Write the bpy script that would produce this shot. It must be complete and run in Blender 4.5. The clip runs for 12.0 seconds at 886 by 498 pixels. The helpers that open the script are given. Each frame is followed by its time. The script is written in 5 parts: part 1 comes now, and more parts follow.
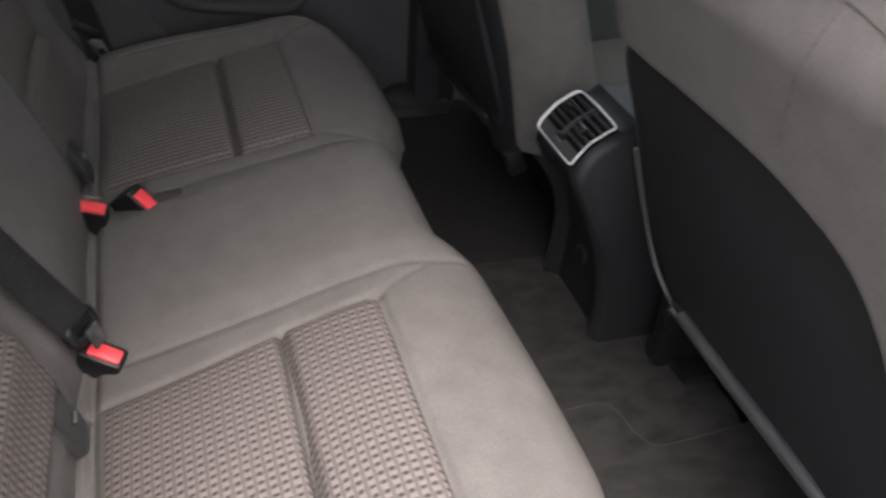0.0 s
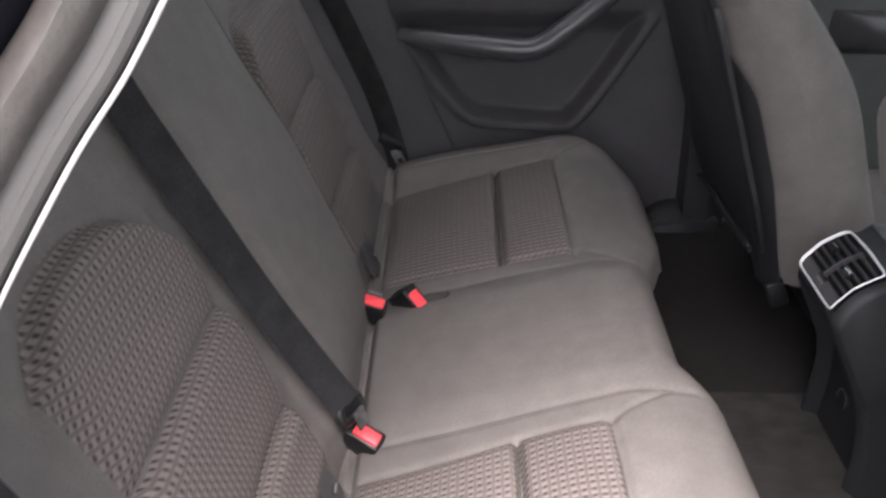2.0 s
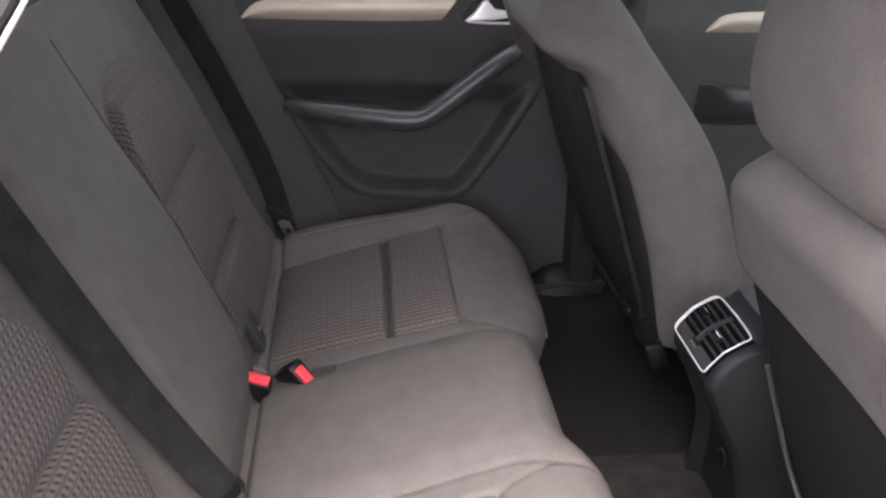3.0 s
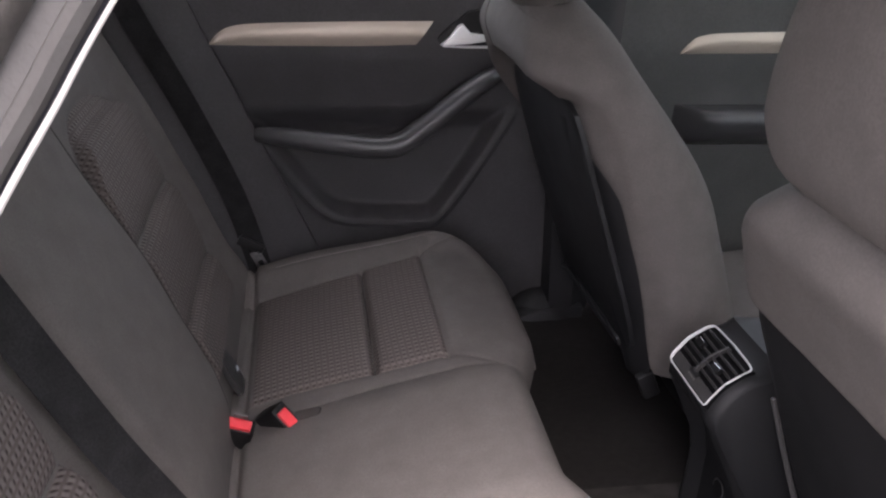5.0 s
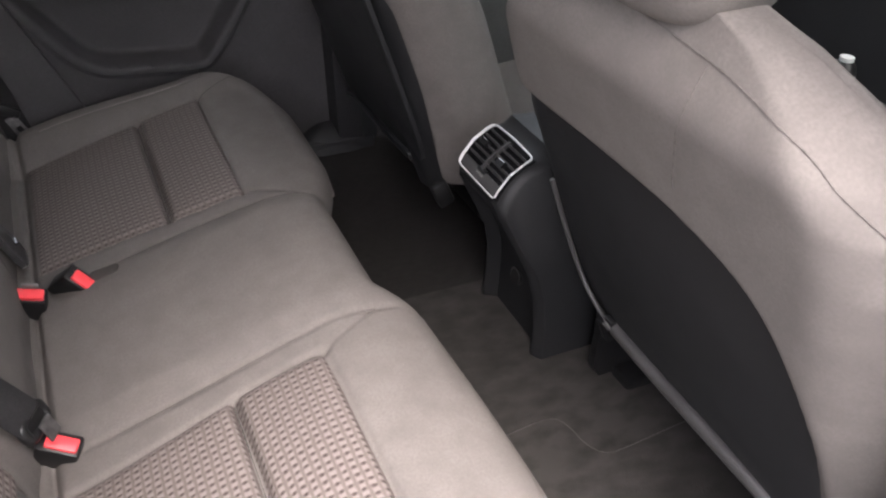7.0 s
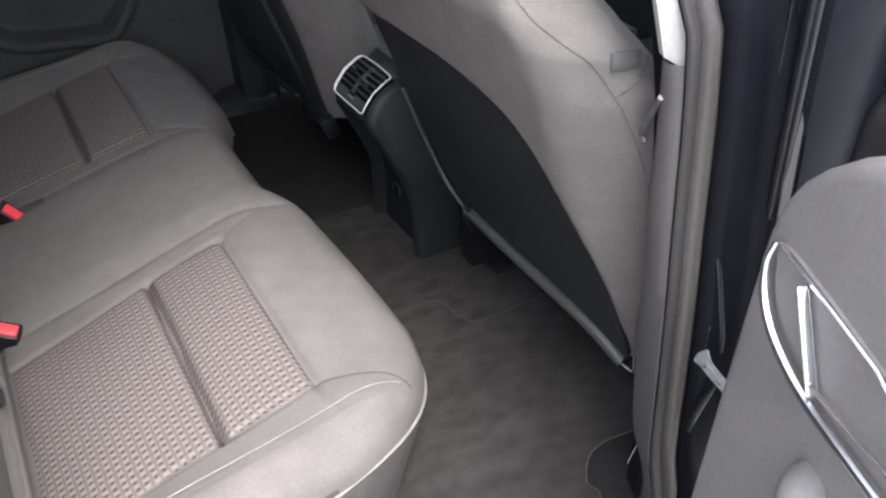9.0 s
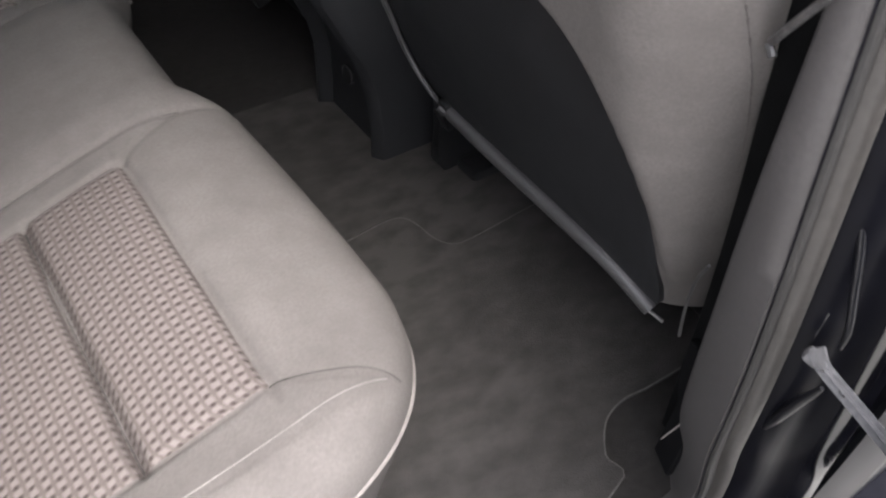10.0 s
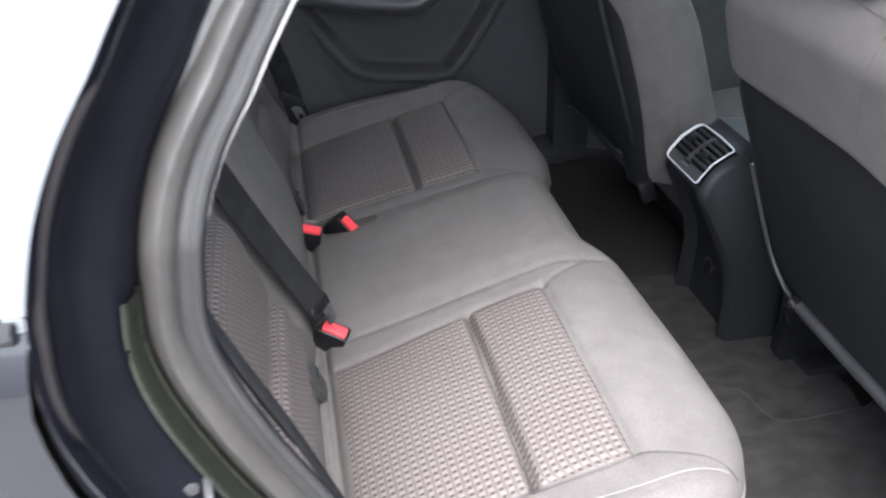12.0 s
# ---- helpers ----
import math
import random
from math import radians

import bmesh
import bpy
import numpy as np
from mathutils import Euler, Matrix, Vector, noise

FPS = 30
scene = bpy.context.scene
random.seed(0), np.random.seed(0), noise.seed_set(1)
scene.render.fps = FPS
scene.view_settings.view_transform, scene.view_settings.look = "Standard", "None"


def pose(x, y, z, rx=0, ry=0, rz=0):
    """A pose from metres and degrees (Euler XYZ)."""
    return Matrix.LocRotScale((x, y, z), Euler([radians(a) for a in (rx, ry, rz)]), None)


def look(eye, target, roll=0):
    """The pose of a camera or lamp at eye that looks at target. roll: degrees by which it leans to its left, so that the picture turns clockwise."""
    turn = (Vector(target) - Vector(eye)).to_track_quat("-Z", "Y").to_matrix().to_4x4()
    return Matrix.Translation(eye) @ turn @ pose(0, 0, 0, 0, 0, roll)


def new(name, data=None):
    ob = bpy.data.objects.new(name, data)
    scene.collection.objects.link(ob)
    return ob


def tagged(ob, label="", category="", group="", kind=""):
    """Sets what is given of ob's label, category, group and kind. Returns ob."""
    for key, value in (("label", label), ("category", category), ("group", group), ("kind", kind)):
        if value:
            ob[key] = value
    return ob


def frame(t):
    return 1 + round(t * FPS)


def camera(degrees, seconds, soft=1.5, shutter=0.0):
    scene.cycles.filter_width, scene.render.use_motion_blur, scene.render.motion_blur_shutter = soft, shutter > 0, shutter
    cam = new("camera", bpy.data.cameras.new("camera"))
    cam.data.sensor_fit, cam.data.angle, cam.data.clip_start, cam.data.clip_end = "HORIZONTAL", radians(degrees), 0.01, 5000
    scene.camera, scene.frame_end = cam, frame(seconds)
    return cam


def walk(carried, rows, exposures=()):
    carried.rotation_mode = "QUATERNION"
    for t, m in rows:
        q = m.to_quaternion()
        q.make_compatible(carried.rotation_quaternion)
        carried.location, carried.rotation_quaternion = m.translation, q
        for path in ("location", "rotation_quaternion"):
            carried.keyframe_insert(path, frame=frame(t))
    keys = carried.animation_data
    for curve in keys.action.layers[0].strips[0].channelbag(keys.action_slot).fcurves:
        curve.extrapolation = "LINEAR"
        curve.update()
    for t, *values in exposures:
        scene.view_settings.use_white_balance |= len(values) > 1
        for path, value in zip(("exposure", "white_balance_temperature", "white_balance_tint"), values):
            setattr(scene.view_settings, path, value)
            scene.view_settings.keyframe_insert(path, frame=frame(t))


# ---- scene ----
cam = camera(56.9, 12.0, soft=2.2, shutter=0.4)
PATH = [
    (0, (0.193, -0.919, 0.9), (0.809, 0.572, -0.282), 7.6),
    (0.5, (0.204, -0.893, 0.898), (0.552, 0.644, -0.334), 7.6),
    (1, (0.189, -0.937, 0.936), (0.275, 0.634, -0.298), 1.7),
    (1.5, (0.191, -0.958, 0.97), (0.138, 0.663, -0.199), -0.6),
    (2, (0.213, -0.961, 0.981), (0.19, 0.744, -0.064), 0.3),
    (2.5, (0.242, -0.96, 1.0), (0.368, 0.788, 0.037), 1.0),
    (3, (0.242, -0.948, 1.0), (0.453, 0.817, 0.083), 2.7),
    (4.8, (0.199, -0.892, 1.013), (0.541, 0.87, 0.132), 2.9),
    (5, (0.199, -0.891, 1.006), (0.519, 0.875, 0.124), 2.9),
    (5.5, (0.204, -0.888, 0.998), (0.554, 0.839, 0.053), 2.9),
    (6, (0.233, -0.89, 0.969), (0.838, 0.689, -0.099), 4.6),
    (6.5, (0.226, -0.898, 0.963), (0.93, 0.588, -0.176), 4.7),
    (6.7, (0.216, -0.905, 0.97), (0.933, 0.559, -0.189), 4.1),
    (8.3, (0.159, -1.141, 0.949), (0.964, 0.276, -0.209), 2.9),
    (8.5, (0.156, -1.183, 0.958), (0.969, 0.229, -0.203), 2.8),
    (9, (0.184, -1.226, 0.966), (1.025, 0.172, -0.191), 0.7),
    (9.5, (0.212, -1.132, 0.923), (1.052, 0.182, -0.33), 1.5),
    (10, (0.277, -0.951, 0.865), (1.145, 0.142, -0.567), 4.5),
    (10.5, (0.316, -0.895, 0.867), (1.201, 0.137, -0.599), 5.5),
    (11, (0.286, -0.928, 0.895), (1.058, 0.321, -0.464), 3.2),
    (11.5, (0.158, -1.061, 0.921), (0.543, 0.545, -0.206), 0.4),
    (12, (0.057, -1.166, 0.96), (0.409, 0.5, -0.091), 0.8),
]
walk(cam, [(t, look(eye, target, roll)) for t, eye, target, roll in PATH], [
    (0, 2.88, 6550, 13), (0.5, 3.18, 6650, 14), (1, 3.58, 6550, 14), (1.5, 3.53, 6500, 15), (3, 3.58, 6600, 20), (5, 3.13, 6600, 22), (5.5, 2.98, 6600, 22), (6, 3.45, 6750, 19), (6.5, 3.43, 6800, 18),
    (8.5, 3.33, 6200, 12), (9.5, 2.83, 6150, 11), (10.5, 2.91, 6650, 14), (11, 3.08, 6650, 15), (11.5, 3.98, 6200, 12), (12, 3.53, 5950, 10)])

# ---- light ----
world = bpy.data.worlds.new("sky")
scene.world = world
world.use_nodes = True
wn = world.node_tree.nodes
sky = wn.new("ShaderNodeTexSky")
sky.sky_type, sky.sun_disc = "NISHITA", False
sky.sun_elevation, sky.sun_rotation = radians(61.5), radians(187.7)
sky.air_density, sky.dust_density = 1.0, 4.0
haze = wn.new("ShaderNodeHueSaturation")
haze.inputs["Saturation"].default_value = 0.35
world.node_tree.links.new(sky.outputs[0], haze.inputs["Color"])
world.node_tree.links.new(haze.outputs[0], wn["Background"].inputs[0])
wn["Background"].inputs[1].default_value = 0.15
sun = new("sun", bpy.data.lights.new("sun", "SUN"))
sun.data.energy, sun.data.angle, sun.data.color = 0.57, radians(38), (1.0, 0.97, 0.93)
sun.matrix_world = look((0.05, -2.6, 5.1), (0.4, 0.0, 0.3))


# ---- materials ----
def material(name, color, rough=0.6, metal=0.0, noise_scale=60, vary=0.12, bump=0.0, bump_scale=400, coat=0.0, spec=0.5, stretch=None):
    """Principled surface with variation at two scales and fine relief."""
    m = bpy.data.materials.new(name)
    m.use_nodes = True
    n, k = m.node_tree.nodes, m.node_tree.links.new
    b = n["Principled BSDF"]
    geo = n.new("ShaderNodeTexCoord")
    big, fine = n.new("ShaderNodeTexNoise"), n.new("ShaderNodeTexNoise")
    big.inputs["Scale"].default_value, big.inputs["Detail"].default_value = noise_scale * 0.08, 4
    fine.inputs["Scale"].default_value, fine.inputs["Detail"].default_value = noise_scale, 3
    place = geo.outputs["Object"]
    if stretch:
        mapping = n.new("ShaderNodeMapping")
        mapping.inputs["Scale"].default_value = stretch
        mapping.inputs["Rotation"].default_value = (0, 0, 0.35)
        k(place, mapping.inputs["Vector"])
        place = mapping.outputs[0]
    for tex in (big, fine):
        k(place, tex.inputs["Vector"])
    mix = n.new("ShaderNodeMath")
    mix.operation = "MULTIPLY"
    k(big.outputs[0], mix.inputs[0]), k(fine.outputs[0], mix.inputs[1])
    ramp = n.new("ShaderNodeMapRange")
    ramp.inputs["From Min"].default_value, ramp.inputs["From Max"].default_value = 0.1, 0.4
    ramp.inputs["To Min"].default_value, ramp.inputs["To Max"].default_value = 1 - vary, 1 + vary
    k(mix.outputs[0], ramp.inputs["Value"])
    tint = n.new("ShaderNodeVectorMath")
    tint.operation = "SCALE"
    tint.inputs[0].default_value = color
    k(ramp.outputs[0], tint.inputs["Scale"])
    k(tint.outputs[0], b.inputs["Base Color"])
    rr = n.new("ShaderNodeMapRange")
    rr.inputs["To Min"].default_value, rr.inputs["To Max"].default_value = max(rough - 0.08, 0.02), min(rough + 0.08, 1)
    k(big.outputs[0], rr.inputs["Value"])
    k(rr.outputs[0], b.inputs["Roughness"])
    b.inputs["Metallic"].default_value, b.inputs["Coat Weight"].default_value = metal, coat
    b.inputs["Specular IOR Level"].default_value = spec
    if bump:
        grain = n.new("ShaderNodeTexNoise")
        grain.inputs["Scale"].default_value, grain.inputs["Detail"].default_value = bump_scale, 2
        k(geo.outputs["Object"], grain.inputs["Vector"])
        bp = n.new("ShaderNodeBump")
        bp.inputs["Strength"].default_value, bp.inputs["Distance"].default_value = bump, 0.001
        k(grain.outputs[0], bp.inputs["Height"])
        k(bp.outputs[0], b.inputs["Normal"])
    return m


def math_node(tree, op, a, b=None, c=None):
    node = tree.nodes.new("ShaderNodeMath")
    node.operation = op
    for i, v in enumerate((a, b, c)):
        if v is None:
            continue
        if isinstance(v, (int, float)):
            node.inputs[i].default_value = v
        else:
            tree.links.new(v, node.inputs[i])
    return node.outputs[0]


def woven(name, ground, thread, dark, pitch_u, pitch_v):
    """Seat cloth: columns of light thread blocks with a small dark square between them; UV in metres."""
    m = bpy.data.materials.new(name)
    m.use_nodes = True
    t = m.node_tree
    n, k = t.nodes, t.links.new
    b = n["Principled BSDF"]
    uv = n.new("ShaderNodeUVMap")
    sep = n.new("ShaderNodeSeparateXYZ")
    k(uv.outputs[0], sep.inputs[0])
    wob = n.new("ShaderNodeTexNoise")
    wob.inputs["Scale"].default_value = 90
    k(uv.outputs[0], wob.inputs["Vector"])
    off = math_node(t, "MULTIPLY", math_node(t, "SUBTRACT", wob.outputs[0], 0.5), 0.35)
    pu = math_node(t, "ADD", math_node(t, "DIVIDE", sep.outputs[0], pitch_u), off)
    pv = math_node(t, "ADD", math_node(t, "DIVIDE", sep.outputs[1], pitch_v), off)
    fu = math_node(t, "ABSOLUTE", math_node(t, "SUBTRACT", math_node(t, "FRACT", pu), 0.5))
    fv = math_node(t, "ABSOLUTE", math_node(t, "SUBTRACT", math_node(t, "FRACT", pv), 0.5))

    def soft(value, edge, width):
        r = n.new("ShaderNodeMapRange")
        r.interpolation_type = "SMOOTHSTEP"
        k(value, r.inputs["Value"])
        r.inputs["From Min"].default_value, r.inputs["From Max"].default_value = edge - width, edge + width
        r.inputs["To Min"].default_value, r.inputs["To Max"].default_value = 1, 0
        return r.outputs[0]

    column = soft(fu, 0.34, 0.13)
    hole = math_node(t, "MULTIPLY", soft(fv, 0.17, 0.15), soft(fu, 0.19, 0.14))
    blocks = math_node(t, "MULTIPLY", column, math_node(t, "SUBTRACT", 1.0, soft(fv, 0.2, 0.16)))
    mix1, mix2 = n.new("ShaderNodeMix"), n.new("ShaderNodeMix")
    mix1.data_type = mix2.data_type = "RGBA"
    mix1.inputs[6].default_value, mix1.inputs[7].default_value = (*ground, 1), (*thread, 1)
    k(blocks, mix1.inputs[0])
    k(mix1.outputs[2], mix2.inputs[6])
    mix2.inputs[7].default_value = (*dark, 1)
    k(hole, mix2.inputs[0])
    fine = n.new("ShaderNodeTexNoise")
    fine.inputs["Scale"].default_value, fine.inputs["Detail"].default_value = 500, 3
    k(uv.outputs[0], fine.inputs["Vector"])
    sc = n.new("ShaderNodeVectorMath")
    sc.operation = "SCALE"
    k(mix2.outputs[2], sc.inputs[0])
    k(math_node(t, "ADD", math_node(t, "MULTIPLY", fine.outputs[0], 0.5), 0.75), sc.inputs["Scale"])
    k(sc.outputs[0], b.inputs["Base Color"])
    b.inputs["Roughness"].default_value = 0.85
    b.inputs["Specular IOR Level"].default_value = 0.2
    bp = n.new("ShaderNodeBump")
    bp.inputs["Strength"].default_value, bp.inputs["Distance"].default_value = 0.32, 0.0012
    k(math_node(t, "SUBTRACT", blocks, hole), bp.inputs["Height"])
    k(bp.outputs[0], b.inputs["Normal"])
    return m


def glass(name, tint):
    m = bpy.data.materials.new(name)
    m.use_nodes = True
    b = m.node_tree.nodes["Principled BSDF"]
    b.inputs["Base Color"].default_value = (*tint, 1)
    b.inputs["Transmission Weight"].default_value, b.inputs["Roughness"].default_value = 1.0, 0.01
    b.inputs["IOR"].default_value = 1.1
    return m


CLOTH = material("plain_cloth", (0.111, 0.1005, 0.095), 0.9, noise_scale=350, vary=0.13, bump=0.5, bump_scale=1400, spec=0.2)
FRONTCLOTH = material("front_seat_cloth", (0.104, 0.0942, 0.089), 0.9, noise_scale=350, vary=0.13, bump=0.5, bump_scale=1400, spec=0.2)
WOVEN = woven("woven_cloth", (0.088, 0.0735, 0.0685), (0.142, 0.123, 0.1155), (0.036, 0.027, 0.025), 0.0112, 0.0102)
# Plain cloth darkened for the shade on the cushion's upright sides.
SHADECLOTH = material("shaded_cloth", (0.068, 0.062, 0.059), 0.9, noise_scale=350, vary=0.15, bump=0.5, bump_scale=1400, spec=0.15)
SATIN = material("satin_chrome", (0.72, 0.72, 0.73), 0.22, 1.0, noise_scale=80, vary=0.05)
PIPING = material("piping", (0.19, 0.172, 0.163), 0.8, noise_scale=500, vary=0.2, spec=0.2)
SEAM = material("seam_thread", (0.088, 0.079, 0.075), 0.85, noise_scale=500, vary=0.3, spec=0.1)
SEAMDARK = material("dark_seam_and_gap", (0.05, 0.045, 0.043), 0.9, noise_scale=500, vary=0.3, spec=0.1)
DARK = material("dark_plastic", (0.02, 0.02, 0.0215), 0.55, noise_scale=200, vary=0.15, bump=0.35, bump_scale=900, spec=0.35)
DOORDARK = material("door_plastic", (0.053, 0.051, 0.053), 0.6, noise_scale=200, vary=0.15, bump=0.35, bump_scale=900, spec=0.35)
BOUND = material("binding_thread", (0.064, 0.061, 0.058), 0.9, noise_scale=300, vary=0.3, spec=0.1)
RAILGREY = material("rail_plastic", (0.045, 0.043, 0.043), 0.5, noise_scale=200, vary=0.15)
# Door plastic made lighter for the daylight through the front windows.
LITDOOR = material("lit_door_plastic", (0.082, 0.082, 0.08), 0.6, noise_scale=200, vary=0.12, bump=0.35, bump_scale=900, spec=0.35)
SOFT = material("soft_touch_plastic", (0.05, 0.049, 0.051), 0.36, noise_scale=200, vary=0.12, bump=0.2, bump_scale=900, spec=0.5)
SHELL = material("seat_shell_plastic", (0.011, 0.0113, 0.0125), 0.55, noise_scale=150, vary=0.15, bump=0.3, bump_scale=1100, spec=0.35)
GREY = material("grey_trim_plastic", (0.12, 0.112, 0.108), 0.6, noise_scale=200, vary=0.12, bump=0.4, bump_scale=900)
PALE = material("pale_trim_plastic", (0.22, 0.21, 0.2), 0.6, noise_scale=150, vary=0.08, bump=0.2)
CARPET = material("carpet", (0.018, 0.0166, 0.0159), 0.95, noise_scale=80, vary=0.2, bump=1.0, bump_scale=700, spec=0.12, stretch=(0.75, 1.15, 1))
MAT = material("mat_carpet", (0.027, 0.025, 0.0239), 0.95, noise_scale=28, vary=0.36, bump=1.0, bump_scale=600, spec=0.12, stretch=(0.75, 1.15, 1))
WEB = material("belt_webbing", (0.025, 0.0245, 0.0255), 0.85, noise_scale=400, vary=0.3, bump=0.6, bump_scale=1500, spec=0.04)
BLACK = material("black_plastic", (0.0075, 0.0075, 0.008), 0.45, noise_scale=150, vary=0.2, spec=0.35)
PILLARGREY = material("pillar_trim_plastic", (0.05, 0.046, 0.045), 0.65, noise_scale=200, vary=0.12, bump=0.4, bump_scale=900, spec=0.35)
# Copy of the belt webbing, darkened because this belt's face is turned from light.
BELTSHADE = material("shaded_belt_webbing", (0.006, 0.006, 0.0062), 0.85, noise_scale=400, vary=0.3, bump=0.6, bump_scale=1500, spec=0.04)
VENTBLACK = material("vent_cavity_plastic", (0.004, 0.004, 0.0045), 0.7, noise_scale=150, vary=0.2, spec=0.1)
CONSOLE = material("console_plastic", (0.0115, 0.0117, 0.0127), 0.5, noise_scale=200, vary=0.15, bump=0.3, bump_scale=900, spec=0.3)
COVER = material("glossy_grey_plastic", (0.042, 0.041, 0.041), 0.3, noise_scale=150, vary=0.15)
RED = material("red_plastic", (0.8, 0.055, 0.068), 0.4, noise_scale=100, vary=0.08)
# Barely metallic and near white: the sky's reflection is put into the colour.
CHROME = material("sky_white_chrome", (0.97, 0.97, 0.97), 0.25, 0.35, noise_scale=80, vary=0.03)
STEEL = material("worn_steel", (0.16, 0.155, 0.155), 0.45, 0.8, noise_scale=120, vary=0.45)
ZINC = material("dull_zinc_steel", (0.13, 0.125, 0.127), 0.6, 0.15, noise_scale=150, vary=0.35, bump=0.2, bump_scale=300)
RUBBER = material("door_seal_rubber", (0.036, 0.0325, 0.0298), 0.42, noise_scale=120, vary=0.2, bump=0.3)
RUBBER_DARK = material("dark_seal_rubber", (0.016, 0.0145, 0.0135), 0.7, noise_scale=120, vary=0.2, bump=0.3)
PAINT = material("black_car_paint", (0.006, 0.006, 0.0085), 0.25, noise_scale=40, vary=0.2, coat=0.35, spec=0.35)
GLOSS = material("glossy_black_paint", (0.004, 0.004, 0.006), 0.1, noise_scale=40, vary=0.2, coat=0.6, spec=0.5)
OLIVE = material("olive_sealant", (0.019, 0.02, 0.0125), 0.6, noise_scale=150, vary=0.4, bump=0.4)
OLIVE_DARK = material("dark_olive_rubber", (0.009, 0.0095, 0.0065), 0.7, noise_scale=150, vary=0.4, bump=0.4, spec=0.1)
JAMB = material("black_jamb_paint", (0.0055, 0.0055, 0.0075), 0.32, noise_scale=40, vary=0.2, spec=0.05)
# For the slim bars that are added to carry highlights on the pillar.
STREAK = material("streak_black_paint", (0.006, 0.006, 0.008), 0.3, noise_scale=40, vary=0.2, spec=0.35)
CHAMP = material("champagne_metal_trim", (0.5, 0.43, 0.36), 0.4, 0.35, noise_scale=40, vary=0.03)
HEADLINER = material("headliner_cloth", (0.5, 0.48, 0.45), 0.95, noise_scale=200, vary=0.06, bump=0.3)
CONCRETE = material("worn_concrete", (0.34, 0.33, 0.31), 0.9, noise_scale=6, vary=0.25, bump=0.3, bump_scale=60)
WALLM = material("pale_render", (0.6, 0.59, 0.57), 0.9, noise_scale=5, vary=0.06)
QGLASS = material("tinted_glass", (0.02, 0.022, 0.022), 0.04, noise_scale=20, vary=0.05, coat=0.8, spec=0.8)
TINT = glass("tinted_window_glass", (0.35, 0.4, 0.38))
GLASS = glass("window_glass", (0.85, 0.92, 0.88))
GREEN = glass("green_tinted_glass", (0.42, 0.56, 0.45))
GREEN.node_tree.nodes["Principled BSDF"].inputs["Transmission Weight"].default_value = 0.72


# ---- building helpers ----
def finish(bm, mesh_name, mat, smooth=40):
    bmesh.ops.recalc_face_normals(bm, faces=bm.faces)
    me = bpy.data.meshes.new(mesh_name)
    bm.to_mesh(me)
    bm.free()
    me.materials.append(mat)
    me.polygons.foreach_set("use_smooth", [True] * len(me.polygons))
    me.set_sharp_from_angle(angle=radians(smooth))
    return me


def part(name, bm, mat, parent, label="", smooth=40):
    ob = new(name, finish(bm, name, mat, smooth))
    if parent:
        ob.parent = parent
    if label:
        ob["label"] = label
    return ob


def thing(name, label, category, at=(0, 0, 0), group="", kind=""):
    ob = new(name)
    ob.empty_display_size = 0.05
    ob.location = at
    return tagged(ob, label, category, group, kind)


def solid(name, bm, mat, label, category, group="", kind="", smooth=40):
    return tagged(part(name, bm, mat, None, smooth=smooth), label, category, group, kind)


def box(size, at=(0, 0, 0), turn=None, bevel=0.0, seg=2, bm=None):
    bm2 = bmesh.new()
    bmesh.ops.create_cube(bm2, size=1, matrix=Matrix.Diagonal((*size, 1)))
    if bevel:
        bmesh.ops.bevel(bm2, geom=bm2.edges[:], offset=bevel, segments=seg, profile=0.5, affect="EDGES")
    bm2.transform(Matrix.Translation(at) @ (turn if turn else Matrix()))
    if bm is None:
        return bm2
    return merge(bm, bm2)


def merge(bm, other):
    tmp = bpy.data.meshes.new("tmp")
    other.to_mesh(tmp)
    other.free()
    bm.from_mesh(tmp)
    bpy.data.meshes.remove(tmp)
    return bm


def grid_mesh(points, uvs=None, closed_u=False, closed_v=False):
    """Quads over rows of points; uvs, the same shape, go into the UV map."""
    bm = bmesh.new()
    rows = [[bm.verts.new(p) for p in row] for row in points]
    layer = bm.loops.layers.uv.new("UVMap") if uvs else None
    nu, nv = len(rows), len(rows[0])
    for i in range(nu if closed_u else nu - 1):
        for j in range(nv if closed_v else nv - 1):
            ids = ((i, j), ((i + 1) % nu, j), ((i + 1) % nu, (j + 1) % nv), (i, (j + 1) % nv))
            vs = [rows[a][b] for a, b in ids]
            if len({v.co.to_tuple(6) for v in vs}) < 3:
                continue
            try:
                f = bm.faces.new(vs)
            except ValueError:
                continue
            if layer:
                for loop, (a, b) in zip(f.loops, ids):
                    loop[layer].uv = uvs[a][b]
    bmesh.ops.remove_doubles(bm, verts=bm.verts, dist=1e-6)
    return bm


def arc_uv(rows):
    """UV in metres: the length run along each row and column, so that cloth keeps its weave on steep edges."""
    uvs, down = [], [0.0] * len(rows[0])
    for i, row in enumerate(rows):
        across, uv = 0.0, []
        for j, p in enumerate(row):
            if j:
                across += (Vector(p) - Vector(row[j - 1])).length
            if i:
                down[j] += (Vector(p) - Vector(rows[i - 1][j])).length
            uv.append((down[j], across))
        uvs.append(uv)
    return uvs


